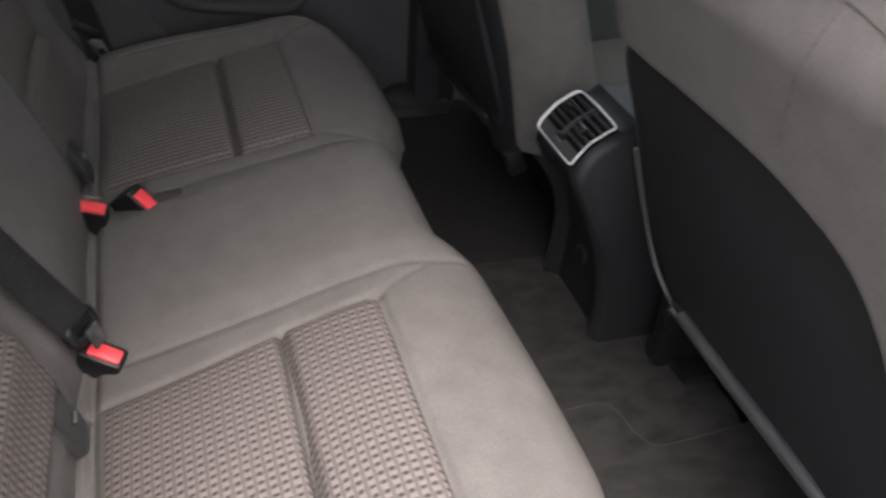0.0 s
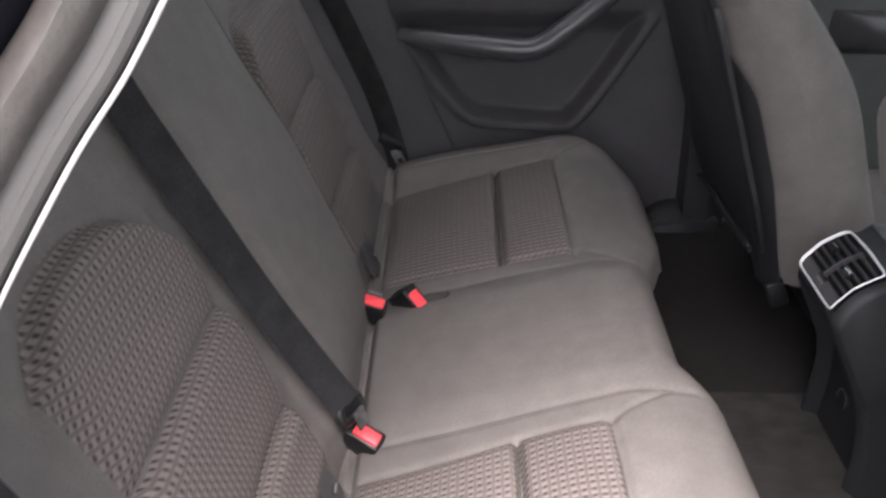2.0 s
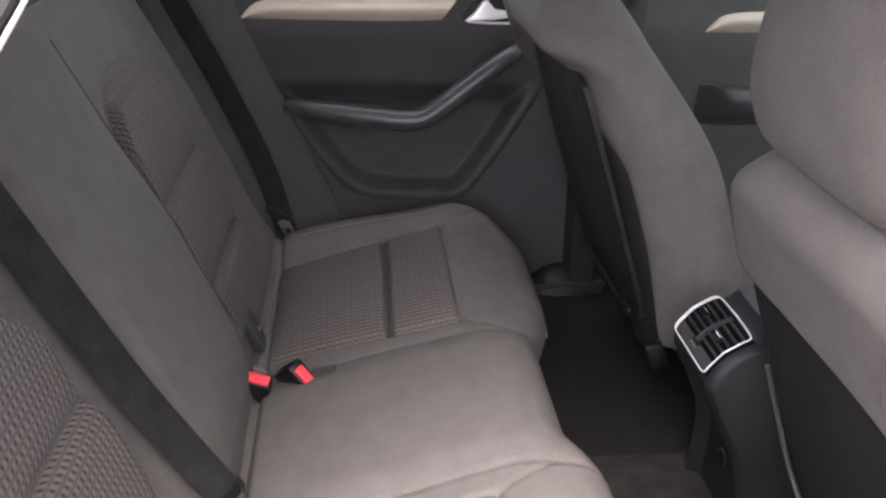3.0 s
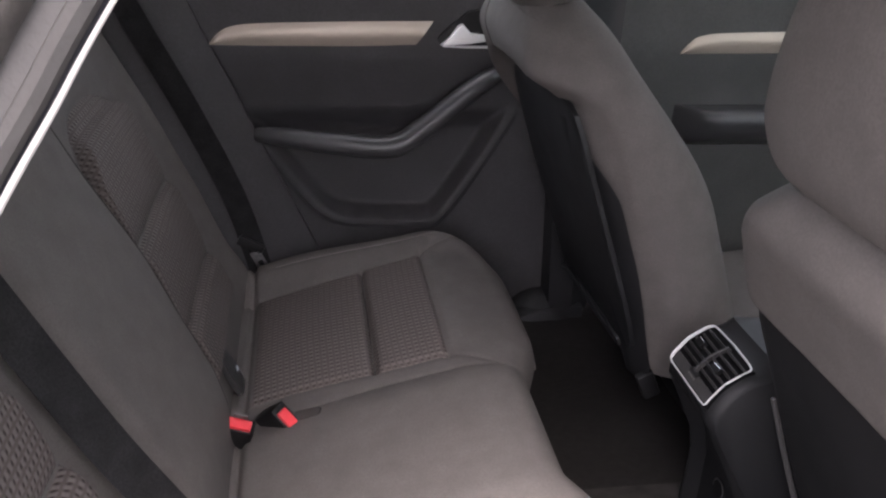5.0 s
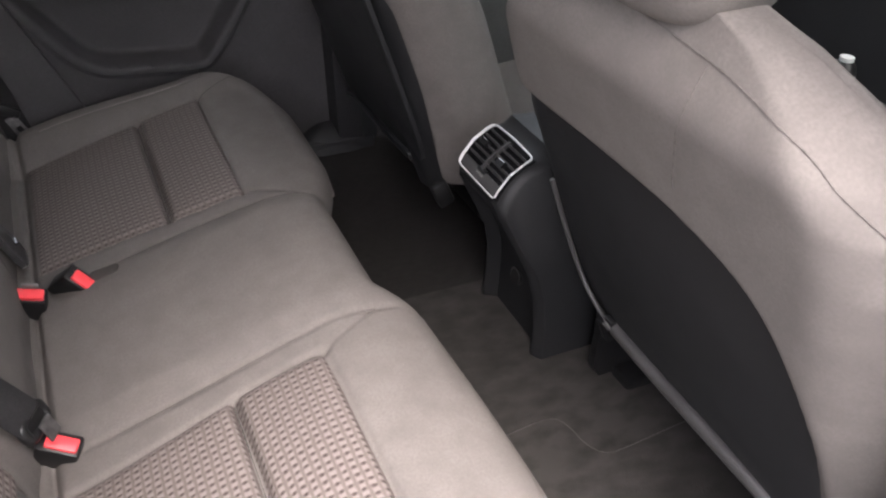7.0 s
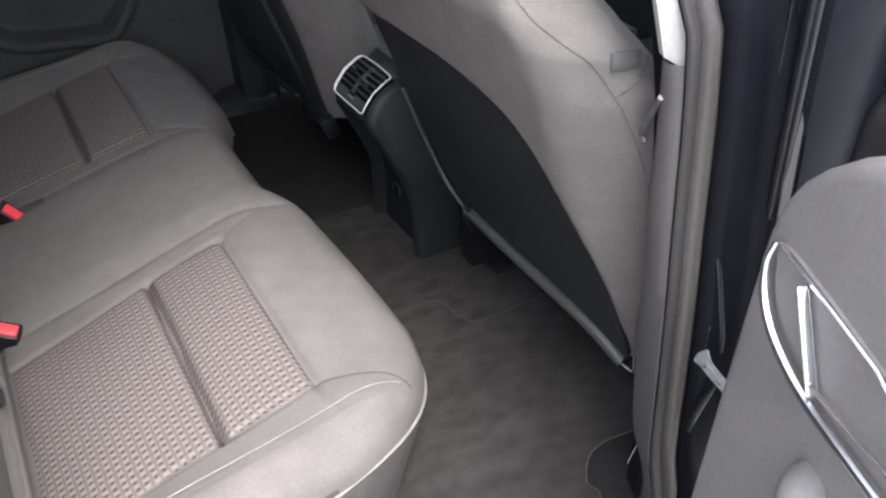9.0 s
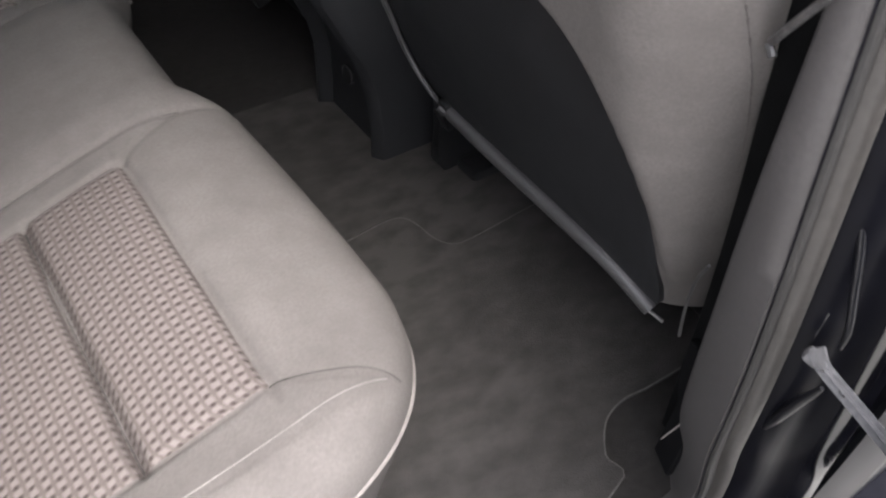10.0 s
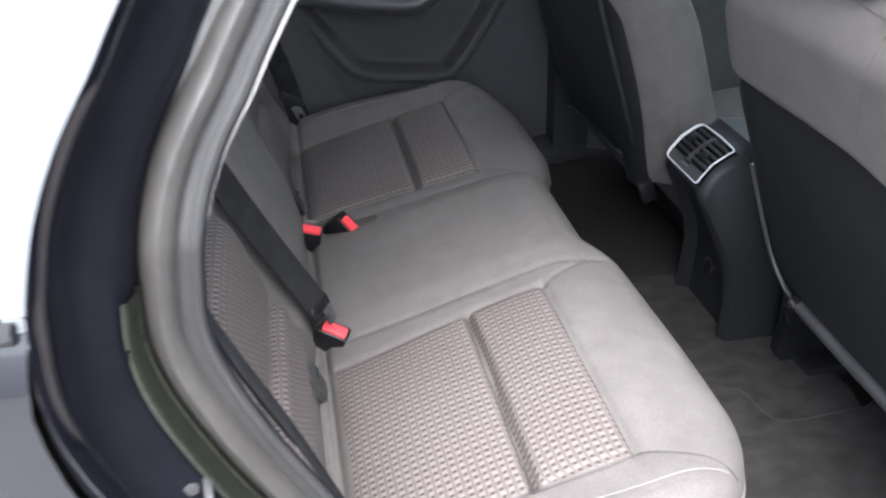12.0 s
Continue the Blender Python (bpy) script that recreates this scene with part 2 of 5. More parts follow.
def spline(points, n, closed=False):
    """Catmull-Rom through the points, n steps between each two."""
    pts = [Vector(p) for p in points]
    out = []
    m = len(pts)
    for i in range(m if closed else m - 1):
        p1, p2 = pts[i], pts[(i + 1) % m]
        p0 = pts[(i - 1) % m] if closed or i > 0 else p1 * 2 - p2
        p3 = pts[(i + 2) % m] if closed or i + 2 < m else p2 * 2 - p1
        for k in range(n):
            t = k / n
            out.append(0.5 * ((2 * p1) + (p2 - p0) * t + (2 * p0 - 5 * p1 + 4 * p2 - p3) * t * t + (3 * p1 - p0 - 3 * p2 + p3) * t ** 3))
    if not closed:
        out.append(pts[-1].copy())
    return out


def tube(path, radius, sides=8, closed=False, flat=1.0, caps=True, up=(0, 0, 1)):
    """A round or flattened bar along a path; radius may be a function of the position 0 to 1."""
    pts = [Vector(p) for p in path]
    n = len(pts)
    rows = []
    for i, p in enumerate(pts):
        a = pts[(i - 1) % n] if closed or i else p
        b = pts[(i + 1) % n] if closed or i < n - 1 else p
        d = (b - a).normalized()
        s = d.cross(Vector(up))
        s = s.normalized() if s.length > 1e-4 else Vector((1, 0, 0))
        w = s.cross(d)
        r = radius(i / max(n - 1, 1)) if callable(radius) else radius
        rows.append([p + (s * math.cos(2 * math.pi * j / sides) + w * math.sin(2 * math.pi * j / sides) * flat) * r for j in range(sides)])
    bm = grid_mesh(rows, closed_u=closed, closed_v=True)
    if caps and not closed:
        bmesh.ops.holes_fill(bm, edges=[e for e in bm.edges if e.is_boundary], sides=0)
    return bm


def strip(path, width_dirs, width, thick):
    """A flat band with thickness along a path; width_dirs: its width's direction at each point (or one for all)."""
    pts = [Vector(p) for p in path]
    rows = []
    for i, p in enumerate(pts):
        d = (pts[min(i + 1, len(pts) - 1)] - pts[max(i - 1, 0)]).normalized()
        w = Vector(width_dirs[i] if isinstance(width_dirs, list) else width_dirs)
        w = (w - d * w.dot(d)).normalized()
        nrm = d.cross(w)
        h, t = width / 2, thick / 2
        rows.append([p + w * a * h + nrm * b * t for a, b in ((-1, -0.4), (-0.96, -1), (0.96, -1), (1, -0.4), (1, 0.4), (0.96, 1), (-0.96, 1), (-1, 0.4))])
    bm = grid_mesh(rows, closed_v=True)
    bmesh.ops.holes_fill(bm, edges=[e for e in bm.edges if e.is_boundary], sides=0)
    return bm


def plate(outline, thick, axis, level, bevel=0.0):
    """A flat outline (two coordinates) made thick along the axis, from level to level + thick."""
    bm = bmesh.new()
    place = {"x": lambda a, b: (level, a, b), "y": lambda a, b: (a, level, b), "z": lambda a, b: (a, b, level)}[axis]
    f = bm.faces.new([bm.verts.new(place(*p[:2])) for p in outline])
    r = bmesh.ops.extrude_face_region(bm, geom=[f])
    step = Vector([thick if axis == c else 0 for c in "xyz"])
    bmesh.ops.translate(bm, verts=[v for v in r["geom"] if isinstance(v, bmesh.types.BMVert)], vec=step)
    if bevel:
        top = [e for e in bm.edges if all(abs(v.co["xyz".index(axis)] - level - thick) < 1e-6 for v in e.verts)]
        bmesh.ops.bevel(bm, geom=top, offset=bevel, segments=3, profile=0.5, affect="EDGES")
    return bm


def clamp01(v):
    return max(0.0, min(1.0, v))


def smooth01(a, b, v):
    t = clamp01((v - a) / (b - a))
    return t * t * (3 - 2 * t)


def groove(d, width):
    return math.exp(-(d / width) ** 2)


# ---- ground and car shell ----
g = bmesh.new()
bmesh.ops.create_grid(g, x_segments=40, y_segments=40, size=400)
bmesh.ops.translate(g, verts=g.verts, vec=(0, 0, -0.34))
solid("ground", g, CONCRETE, "worn grey concrete forecourt under the car", "ground", kind="structure")

# Out of view; a pale surface added to send light through the open door.
solid("wall_bounce", box((40, 0.25, 2.2), (0.5, -9.6, 0.76)), WALLM, "unseen pale wall added to bounce light into the car", "wall", kind="structure")

FLOOR = 0.03


def floor_height(x, y):
    """Carpeted floor with a low tunnel along the middle and rising sides."""
    return FLOOR - 0.004 - 0.03 * smooth01(0.84, 1.05, x) * (1 - math.exp(-(y / 0.2) ** 2))


rows = [[(x, y, floor_height(x, y) + 0.0015 * noise.noise((x * 25, y * 25, 0))) for y in np.linspace(-0.76, 0.76, 90)] for x in np.linspace(0.3, 1.7, 80)]
solid("floor", grid_mesh(rows), CARPET, "dark grey carpet on the car floor", "floor", kind="structure")

# aperture of the open rear door: rear edge, sill, pillar, roof rail (x, z)
LIP = [(0.15, 0.966), (0.134, 0.94), (0.122, 0.921), (0.101, 0.886), (0.081, 0.859), (0.056, 0.82), (0.041, 0.794), (0.024, 0.767), (0.012, 0.738), (0.005, 0.70), (0.005, 0.65), (0.03, 0.58), (0.07, 0.5),
       (0.15, 0.34), (0.21, 0.225), (0.27, 0.12), (0.36, 0.03), (0.47, -0.01), (0.60, -0.025), (0.70, -0.035), (0.757, -0.005),
       (0.757, 0.1), (0.733, 0.2), (0.720, 0.32), (0.711, 0.5), (0.702, 0.69), (0.665, 0.88), (0.61, 1.03), (0.53, 1.1), (0.40, 1.125), (0.28, 1.105), (0.2, 1.04)]
lip = [Vector((q.x, 0, q.y)) for q in spline([(a, b, 0) for a, b in LIP], 7, closed=True)]


def lean_in(z):
    """The side of the car leans inward above the waist."""
    return 0.4 * max(z - 0.72, 0)


def bulge(x, z):
    """The pillar stands further out towards the sill."""
    return 0.04 * smooth01(0.85, 0.25, z) * smooth01(0.4, 0.66, x)


def ring_out(i):
    d = lip[(i + 1) % len(lip)] - lip[i - 1]
    n = Vector((-d.z, 0, d.x)).normalized()
    mid = Vector((0.42, 0, 0.55))
    return n if n.dot(lip[i] - mid) > 0 else -n


OUT = [ring_out(i) for i in range(len(lip))]


def sweep(profile, side=-1):
    """Carry a profile of (offset outward, depth y) round the aperture."""
    return grid_mesh([[lip[i] + OUT[i] * o + Vector((0, side * (y + bulge(lip[i].x, lip[i].z)) + lean_in(lip[i].z), 0)) for o, y in profile] for i in range(len(lip))], closed_u=True)


def bead(o, y, r, n=8):
    return [(o + r * math.cos(2 * math.pi * k / n), y + r * math.sin(2 * math.pi * k / n)) for k in range(n + 1)]


seal = thing("door_seal", "grey rubber weatherstrip round the rear door opening", "door seal")
part("lip_strip", tube([(p.x, -0.757 - bulge(p.x, p.z) + lean_in(p.z), p.z) for p in lip[-14:] + lip[:58]], lambda t: 0.0007 + 0.0004 * smooth01(0.1, 0.4, t) - 0.001 * smooth01(0.62, 0.95, t), 8), PALE, seal, "pale lip strip")
part("inner_bead", sweep(bead(0.006, 0.757, 0.004)), RUBBER_DARK, seal)
part("channel", sweep([(0.004, 0.756), (0.007, 0.759), (0.017, 0.759), (0.02, 0.757)]), RUBBER_DARK, seal, "dark rubber channel")
part("outer_bead", sweep([(0.015, 0.757), (0.0165, 0.764), (0.02, 0.769), (0.025, 0.771), (0.03, 0.769), (0.034, 0.763), (0.036, 0.757)]), RUBBER, seal, "grey hollow bulb")

body = thing("car_body", "black painted car body with an open rear door", "car body", kind="structure")
part("door_jamb", sweep([(0.0, 0.756), (0.036, 0.757), (0.041, 0.775), (0.048, 0.785), (0.058, 0.788), (0.067, 0.797), (0.071, 0.81)]), JAMB, body)
part("outer_skin", sweep([(0.071, 0.81), (0.073, 0.822), (0.078, 0.828)]), GLOSS, body)
part("rocker", box((2.2, 0.16, 0.24), (0.5, -0.85, -0.17), None, 0.03, 3), JAMB, body, "black painted sill")


def shoulder(z):
    """Depth of the outer side at a height: it leans inward above the waist."""
    return -0.832 - 0.03 * math.sin(math.pi * clamp01((z + 0.1) / 0.76)) + 0.44 * max(z - 0.68, 0)


def rear_edge(z):
    """Rear end of the door opening at a height, a hand outside the lip."""
    best = min(lip[: len(lip) // 2], key=lambda p: abs(p.z - z))
    return best.x - 0.082


part("quarter_panel", grid_mesh([[(-0.95 + (rear_edge(z) + 0.95) * k, shoulder(z), z) for k in np.linspace(0, 1, 20)] for z in np.linspace(0.1, 0.715, 30)]), PAINT, body)
solid("quarter_window", grid_mesh([[(-0.85 + (rear_edge(min(z, 0.94)) + 0.85) * k, shoulder(z) + 0.004, z) for k in np.linspace(0, 1, 12)] for z in np.linspace(0.72, 0.95, 12)]), QGLASS, "dark tinted quarter glass behind the rear door", "window", kind="structure")
part("waist_strip", tube([(x, shoulder(0.715) - 0.002, 0.716) for x in np.linspace(-0.9, rear_edge(0.715) - 0.005, 8)], 0.006, 8), BLACK, body, "black waist moulding")

# roof, far side, rear and front of the cabin
part("roof", box((2.7, 1.29, 0.05), (0.35, -0.02, 1.24), bevel=0.02), PAINT, body)
solid("ceiling", box((2.5, 1.2, 0.02), (0.35, -0.01, 1.2), bevel=0.008), HEADLINER, "pale grey cloth headliner under the roof", "ceiling", kind="structure")
solid("wall_rear", box((0.05, 1.5, 0.85), (-0.95, 0, 0.3)), DARK, "dark plastic rear end of the cabin", "wall", kind="structure")
# Never in view; opaque pane added to keep light out at the rear.
solid("window_rear", box((0.006, 1.3, 0.54), (-0.93, 0, 0.98), pose(0, 0, 0, 0, 14, 0)), QGLASS, "unseen opaque tailgate pane that blocks light from behind", "window", kind="structure")
solid("wall_boot_side", box((0.7, 0.04, 0.75), (-0.6, -0.74, 0.33)), DARK, "dark plastic side of the boot", "wall", kind="structure")
solid("wall_far", box((1.0, 0.05, 0.85), (-0.5, 0.78, 0.33)), DARK, "dark plastic far side of the boot", "wall", kind="structure")
# Never in view; its heavy tint is added to dim light on the backrests.
solid("windscreen", box((0.006, 1.3, 0.62), (1.62, 0, 0.97), pose(0, 0, 0, 0, -28, 0)), TINT, "unseen sloping windscreen, tinted to dim light from the front", "window", kind="structure")
solid("wall_front", box((0.06, 1.5, 0.9), (1.75, 0, 0.25)), DARK, "dark bulkhead below the windscreen", "wall", kind="structure")


# ---- rear bench ----
XB, X1, W, RC = 0.055, 0.575, 0.665, 0.185


def notch(y):
    """The middle place is cut back from the front edge."""
    a = abs(y)
    cut = smooth01(0.075, 0.165, a) if y < 0 else smooth01(0.11, 0.27, a)
    return 0.042 * (1 - cut) - 0.006 * math.sin(math.pi * clamp01((a - 0.16) / 0.46))


def edge_x(y):
    a = abs(y)
    x = X1 if a < W - RC else X1 - RC + math.sqrt(max(RC * RC - (a - W + RC) ** 2, 0))
    return x - notch(y)


def edge_distance(x, y):
    qx, qy = x + notch(y) - (X1 - RC), abs(y) - (W - RC)
    return RC - (math.hypot(max(qx, 0), max(qy, 0)) + min(max(qx, qy), 0))


PX0, PX1, PS, PY0, PY1 = 0.098, 0.415, 0.298, 0.2, 0.552


def seat_top(x, y):
    a = abs(y)
    z = 0.172 + 0.30 * (x - 0.09)
    z -= 0.05 * smooth01(0.43, 0.62, x) * 1.2
    z += 0.004 * math.sin(math.pi * clamp01((x - 0.1) / 0.4))
    inner = PY0 + 0.025 * smooth01(0.4, 0.1, x)
    # the middle place stands a little higher, side bolsters too
    z += 0.010 * (1 - smooth01(0.11, 0.175, a)) + 0.006 * smooth01(0.52, 0.62, a) + 0.03 * smooth01(0.54, 0.63, a) * (1 - smooth01(0.12, 0.42, x))
    z += 0.012 * smooth01(0.53, 0.61, y)
    seam_y = 0.155 + 0.012 * smooth01(0.5, 0.2, x)
    z -= 0.003 * groove(a - seam_y, 0.0045) * smooth01(0.05, 0.12, x)
    if a > seam_y:
        z -= 0.004 * groove((a - inner), 0.005) * (1 if x < PX1 else groove(x - PX1, 0.01))
        z -= 0.006 * groove(x - PX1, 0.005) * smooth01(inner - 0.03, inner + 0.01, a) * (1 - smooth01(PY1, PY1 + 0.03, a))
        z -= 0.014 * groove(x - PS, 0.0055) * smooth01(inner - 0.01, inner + 0.01, a) * (1 - smooth01(PY1 - 0.01, PY1 + 0.01, a))
        z -= 0.004 * groove(a - PY1, 0.005) * (1 - smooth01(PX1 - 0.03, PX1, x))
        # pads between the seams
        if inner < a < PY1 and x < PX1:
            pad = math.sin(math.pi * clamp01((a - inner) / (PY1 - inner))) ** 0.5
            cut = (x - PX0) / (PS - PX0) if x < PS else (x - PS) / (PX1 - PS)
            z += 0.010 * pad * math.sin(math.pi * clamp01(cut)) ** 0.5
        # diagonal seam to the front corner, seam along the outer side
        if x > PX1 - 0.01:
            t = clamp01((x - PX1) / 0.1)
            z -= 0.0018 * groove(a - (PY1 + 0.055 * t), 0.004)
            z -= 0.0024 * groove(a - (inner - 0.055 * t), 0.005)
        z -= 0.0012 * groove(a - 0.607, 0.003) * (1 - smooth01(0.5, 0.53, x))
    z -= 0.014 * groove(x - 0.085, 0.006) + 0.004 * smooth01(0.085, 0.07, x)
    z += 0.0018 * noise.noise((x * 8, y * 8, 3))
    d = max(edge_distance(x, y), 0)
    e = 0.05
    if d < e:
        z -= e - math.sqrt(max(e * e - (e - d) ** 2, 0))
    return z


def bench_points():
    ys = [W * s for s in np.concatenate([-1 + 0.075 * (1 - np.cos(np.linspace(0, math.pi / 2, 9)))[:-1], np.linspace(-0.925, 0.925, 400), 1 - 0.075 * (1 - np.cos(np.linspace(math.pi / 2, 0, 9)))[1:]])]
    rows, uvs = [], []
    us = list(np.linspace(0, 0.88, 140)) + list(1 - 0.12 * np.cos(np.linspace(0, math.pi / 2, 14))[1:])
    for u in us:
        row = []
        for y in ys:
            x = XB + (edge_x(y) - XB) * u
            row.append((x, y, seat_top(x, y)))
        rows.append(row)
        uvs.append([(p[0], p[1]) for p in row])
    top_rows = len(rows)
    for drop, back in ((0.0125, 0.0), (0.03, 0.002), (0.06, 0.008), (0.10, 0.018), (0.15, 0.03), (0.24, 0.05)):
        row = []
        for y in ys:
            x = edge_x(y)
            row.append((x - back, y * (1 - back * 0.4), max(seat_top(x, y) - drop, 0.0)))
        rows.append(row)
        uvs.append([(p[0] + drop, p[1]) for p in row])
    return rows, uvs, top_rows + 1


bench = thing("rear_bench", "grey cloth rear bench with woven checked panels and folding backs", "bench seat")
rows, uvs, top_rows = bench_points()
cushion = part("cushion", grid_mesh(rows[:top_rows], uvs[:top_rows]), CLOTH, bench, smooth=180)
part("skirt", grid_mesh(rows[top_rows - 1:], uvs[top_rows - 1:]), SHADECLOTH, cushion, "cloth skirt below the piping, shade put in its colour", smooth=180)


def seat_pad(s, x0, x1, label):
    """A woven panel laid into the cushion, drawn in at its seams."""
    rows = []
    for u in np.linspace(0, 1, 60):
        x = x0 + (x1 - x0) * u
        lo, hi = PY0 + 0.025 * smooth01(0.4, 0.1, x), PY1
        row = [(x, s * y, seat_top(x, y) + 0.0018 - 0.0014 * max(0, 1 - 14 * min(u, 1 - u, (y - lo) / 0.35, (hi - y) / 0.35)) ** 2) for y in np.linspace(lo, hi, 90)]
        rows.append(row)
    uvs = arc_uv(rows)
    return part("seat_panel", grid_mesh(rows, uvs), WOVEN, cushion, label, smooth=180)


for s in (-1, 1):
    seat_pad(s, PX0, PS - 0.001, "woven checked cloth panel, rear half")
    seat_pad(s, PS + 0.001, PX1, "woven checked cloth panel, front half")
    ys = np.linspace(0.24, W, 60)
    path = [(edge_x(s * y) + 0.001, s * y, seat_top(edge_x(s * y), s * y) - 0.012) for y in ys]
    path += [(x, s * (W + 0.002), seat_top(x, s * W) - 0.012) for x in np.linspace(X1 - RC, 0.12, 20)[1:]]
    part("piping", tube(path, 0.0022, 6), PIPING, cushion, "pale piping along the edge")
    # Upright side, with its shade put into the cloth colour.
    part("side_panel", grid_mesh([[(x, s * W * (1 - k * 0.02), max(seat_top(x, s * W) - k * 0.24, 0)) for x in np.linspace(XB, X1 - RC, 24)] for k in np.linspace(0, 1, 5)]), SHADECLOTH, cushion)
    seams = [[(x, 0.155 + 0.012 * smooth01(0.5, 0.2, x)) for x in np.linspace(0.12, 0.50, 60)],
             [(PX1 + 0.1 * k, PY1 + 0.055 * k) for k in np.linspace(0, 1, 16)],
             [(PX1 + 0.1 * k, PY0 - 0.055 * k) for k in np.linspace(0, 0.8, 16)]]
    for line in seams:
        part("seam", tube([(x, s * y, seat_top(x, y) + 0.0002) for x, y in line], 0.0007, 5), SEAMDARK, cushion, "thin sewn seam")
    part("pad_seam", tube([(PS, s * y, seat_top(PS, y) + 0.0004) for y in np.linspace(PY0 + 0.01, PY1 - 0.003, 60)], 0.0021, 6), SEAMDARK, cushion, "dark sunk seam between the pads")
    part("stitching", tube([(x, s * 0.607, seat_top(x, 0.607) + 0.0006) for x in np.linspace(0.13, 0.50, 60)], 0.0007, 5), PIPING, cushion, "pale stitching")

# ---- rear backrests ----
HB = 0.62


def back_point(y, s, h):
    """A point on the leaning backrest: s metres up the slope, h proud of it."""
    c, n = math.cos(radians(23)), math.sin(radians(23))
    return (0.052 - s * n + h * c, y, 0.19 + s * c + h * n)


BP0, BP1, BTOP = 0.215, 0.535, 0.45
NEAR_PAD = 0.497
RIDGES = (0.03, 0.122, 0.28, BTOP)


def pad_edge(y):
    """The outer edge of the woven panel."""
    return BP1 if y > 0 else NEAR_PAD


def panel_top(y):
    """The upper edge of the woven panel, rounded to both sides."""
    a = abs(y)
    t = (a - 0.38) / (0.16 if y > 0 or a < 0.38 else 0.12)
    return BTOP + (0.034 if y > 0 else 0.013) - (0.06 if t > 0 else 0.1) * abs(t) ** 2.6


def back_height(y, s, lo, hi):
    a = abs(y)
    h = 0.006 * math.sin(math.pi * clamp01(s / 0.6))
    h += (0.055 if lo < 0 else 0.022) * smooth01(BP1 - 0.015, BP1 + 0.10, a) * (1 - 0.4 * smooth01(0.3, 0.6, s))
    if lo < 0:
        # the folded middle armrest section stands proud
        h += 0.044 * smooth01(-0.205, -0.115, y) * (1 - 0.1 * smooth01(0.1, 0.16, y)) * (0.75 + 0.25 * smooth01(0.6, 0.2, s)) * (0.25 + 0.75 * smooth01(-0.02, 0.11, s))
    else:
        h -= 0.006
    h += 0.012 * groove(s - 0.02, 0.05)
    if a > 0.15:
        top, edge = panel_top(y), pad_edge(y)
        inside = smooth01(BP0 - 0.004, BP0 + 0.02, a) * (1 - smooth01(edge - 0.02, edge + 0.01, a)) * (1 - smooth01(top - 0.015, top + 0.006, s))
        for k in range(3):
            lo_s, hi_s = RIDGES[k], RIDGES[k + 1]
            bow = 0.004 * math.sin(math.pi * clamp01((a - BP0) / (edge - BP0)))
            t = (s - lo_s - bow * (k > 0)) / (hi_s - lo_s)
            if 0 <= t <= 1:
                h += inside * 0.023 * (1 - (2 * t - 1) ** 6) ** 0.8 * (0.45 + 0.55 * t)
        h -= 0.006 * groove(s - top, 0.008) * smooth01(BP0 - 0.01, BP0 + 0.01, a) * (1 - smooth01(edge, edge + 0.03, a))
        h -= 0.004 * groove(a - BP0, 0.006) * (1 - smooth01(BTOP - 0.05, BTOP, s))
    h += 0.003 * noise.noise((y * 8, s * 8, 7))
    d = min(y - lo, hi - y, HB - s)
    e = 0.02
    if d < e:
        h -= e - math.sqrt(max(e * e - (e - d) ** 2, 0))
    return h


def backrest(lo, hi, label):
    ys = np.concatenate([lo + 0.03 * (1 - np.cos(np.linspace(0, math.pi / 2, 7)))[:-1], np.linspace(lo + 0.03, hi - 0.03, int((hi - lo) / 0.006)), hi - 0.03 * (1 - np.cos(np.linspace(math.pi / 2, 0, 7)))[1:]])
    ss = np.concatenate([np.linspace(-0.05, HB - 0.03, 120), HB - 0.03 * (1 - np.cos(np.linspace(math.pi / 2, 0, 7)))[1:]])
    ob = part("backrest", grid_mesh([[back_point(y, s, back_height(y, s, lo, hi)) for y in ys] for s in ss]), CLOTH, bench, label, smooth=180)
    side = 1 if lo > 0 else -1
    for k in range(3):
        rows = []
        for u in np.linspace(0, 1, 60):
            row = []
            for v in np.linspace(0, 1, 100):
                a = BP0 + 0.004 + (pad_edge(side) - BP0 - 0.004) * v
                bow = 0.004 * math.sin(math.pi * v)
                s0 = RIDGES[k] + bow * (k > 0) + 0.001 if k else 0.032
                s1 = RIDGES[k + 1] + bow - 0.001 if k < 2 else panel_top(side * a)
                s = s0 + (s1 - s0) * u
                wide = BP0 + 0.004 + (pad_edge(side) + 0.03 * (s - 0.2) - BP0 - 0.004) * v
                edge = max(0, 1 - 14 * min(u, 1 - u, v, 1 - v)) ** 2
                row.append(back_point(side * wide, s, back_height(side * wide, s, lo, hi) + 0.0025 - 0.0015 * edge))
            rows.append(row)
        uvs = arc_uv(rows)
        part("back_panel", grid_mesh(rows, uvs), WOVEN, ob, "woven checked cloth pad", smooth=180)
    rim = [back_point(y, s, -0.03) for y, s in ((lo, -0.05), (lo, HB), (hi, HB), (hi, -0.05))]
    rear = [back_point(y, s, -0.14) for y, s in ((lo, -0.05), (lo, HB), (hi, HB), (hi, -0.05))]
    part("rear_board", grid_mesh([rim, rear], closed_v=True), CARPET, ob)
    return ob


wide_back = backrest(-0.64, 0.162, "wide backrest with a woven side panel")
backrest(0.167, 0.64, "narrow backrest with a woven panel")


def on_wide(y, s, proud=0.0006):
    return back_point(y, s, back_height(y, s, -0.64, 0.162) + proud)


# Dark colour on this piping stands in for the shaded gap between the backs.
part("shaded_edge_piping", tube([on_wide(0.1565, s, 0.001) for s in np.linspace(-0.02, 0.58, 50)], 0.003, 8), SEAMDARK, wide_back, "edge piping, darkened for the shaded gap beside it")

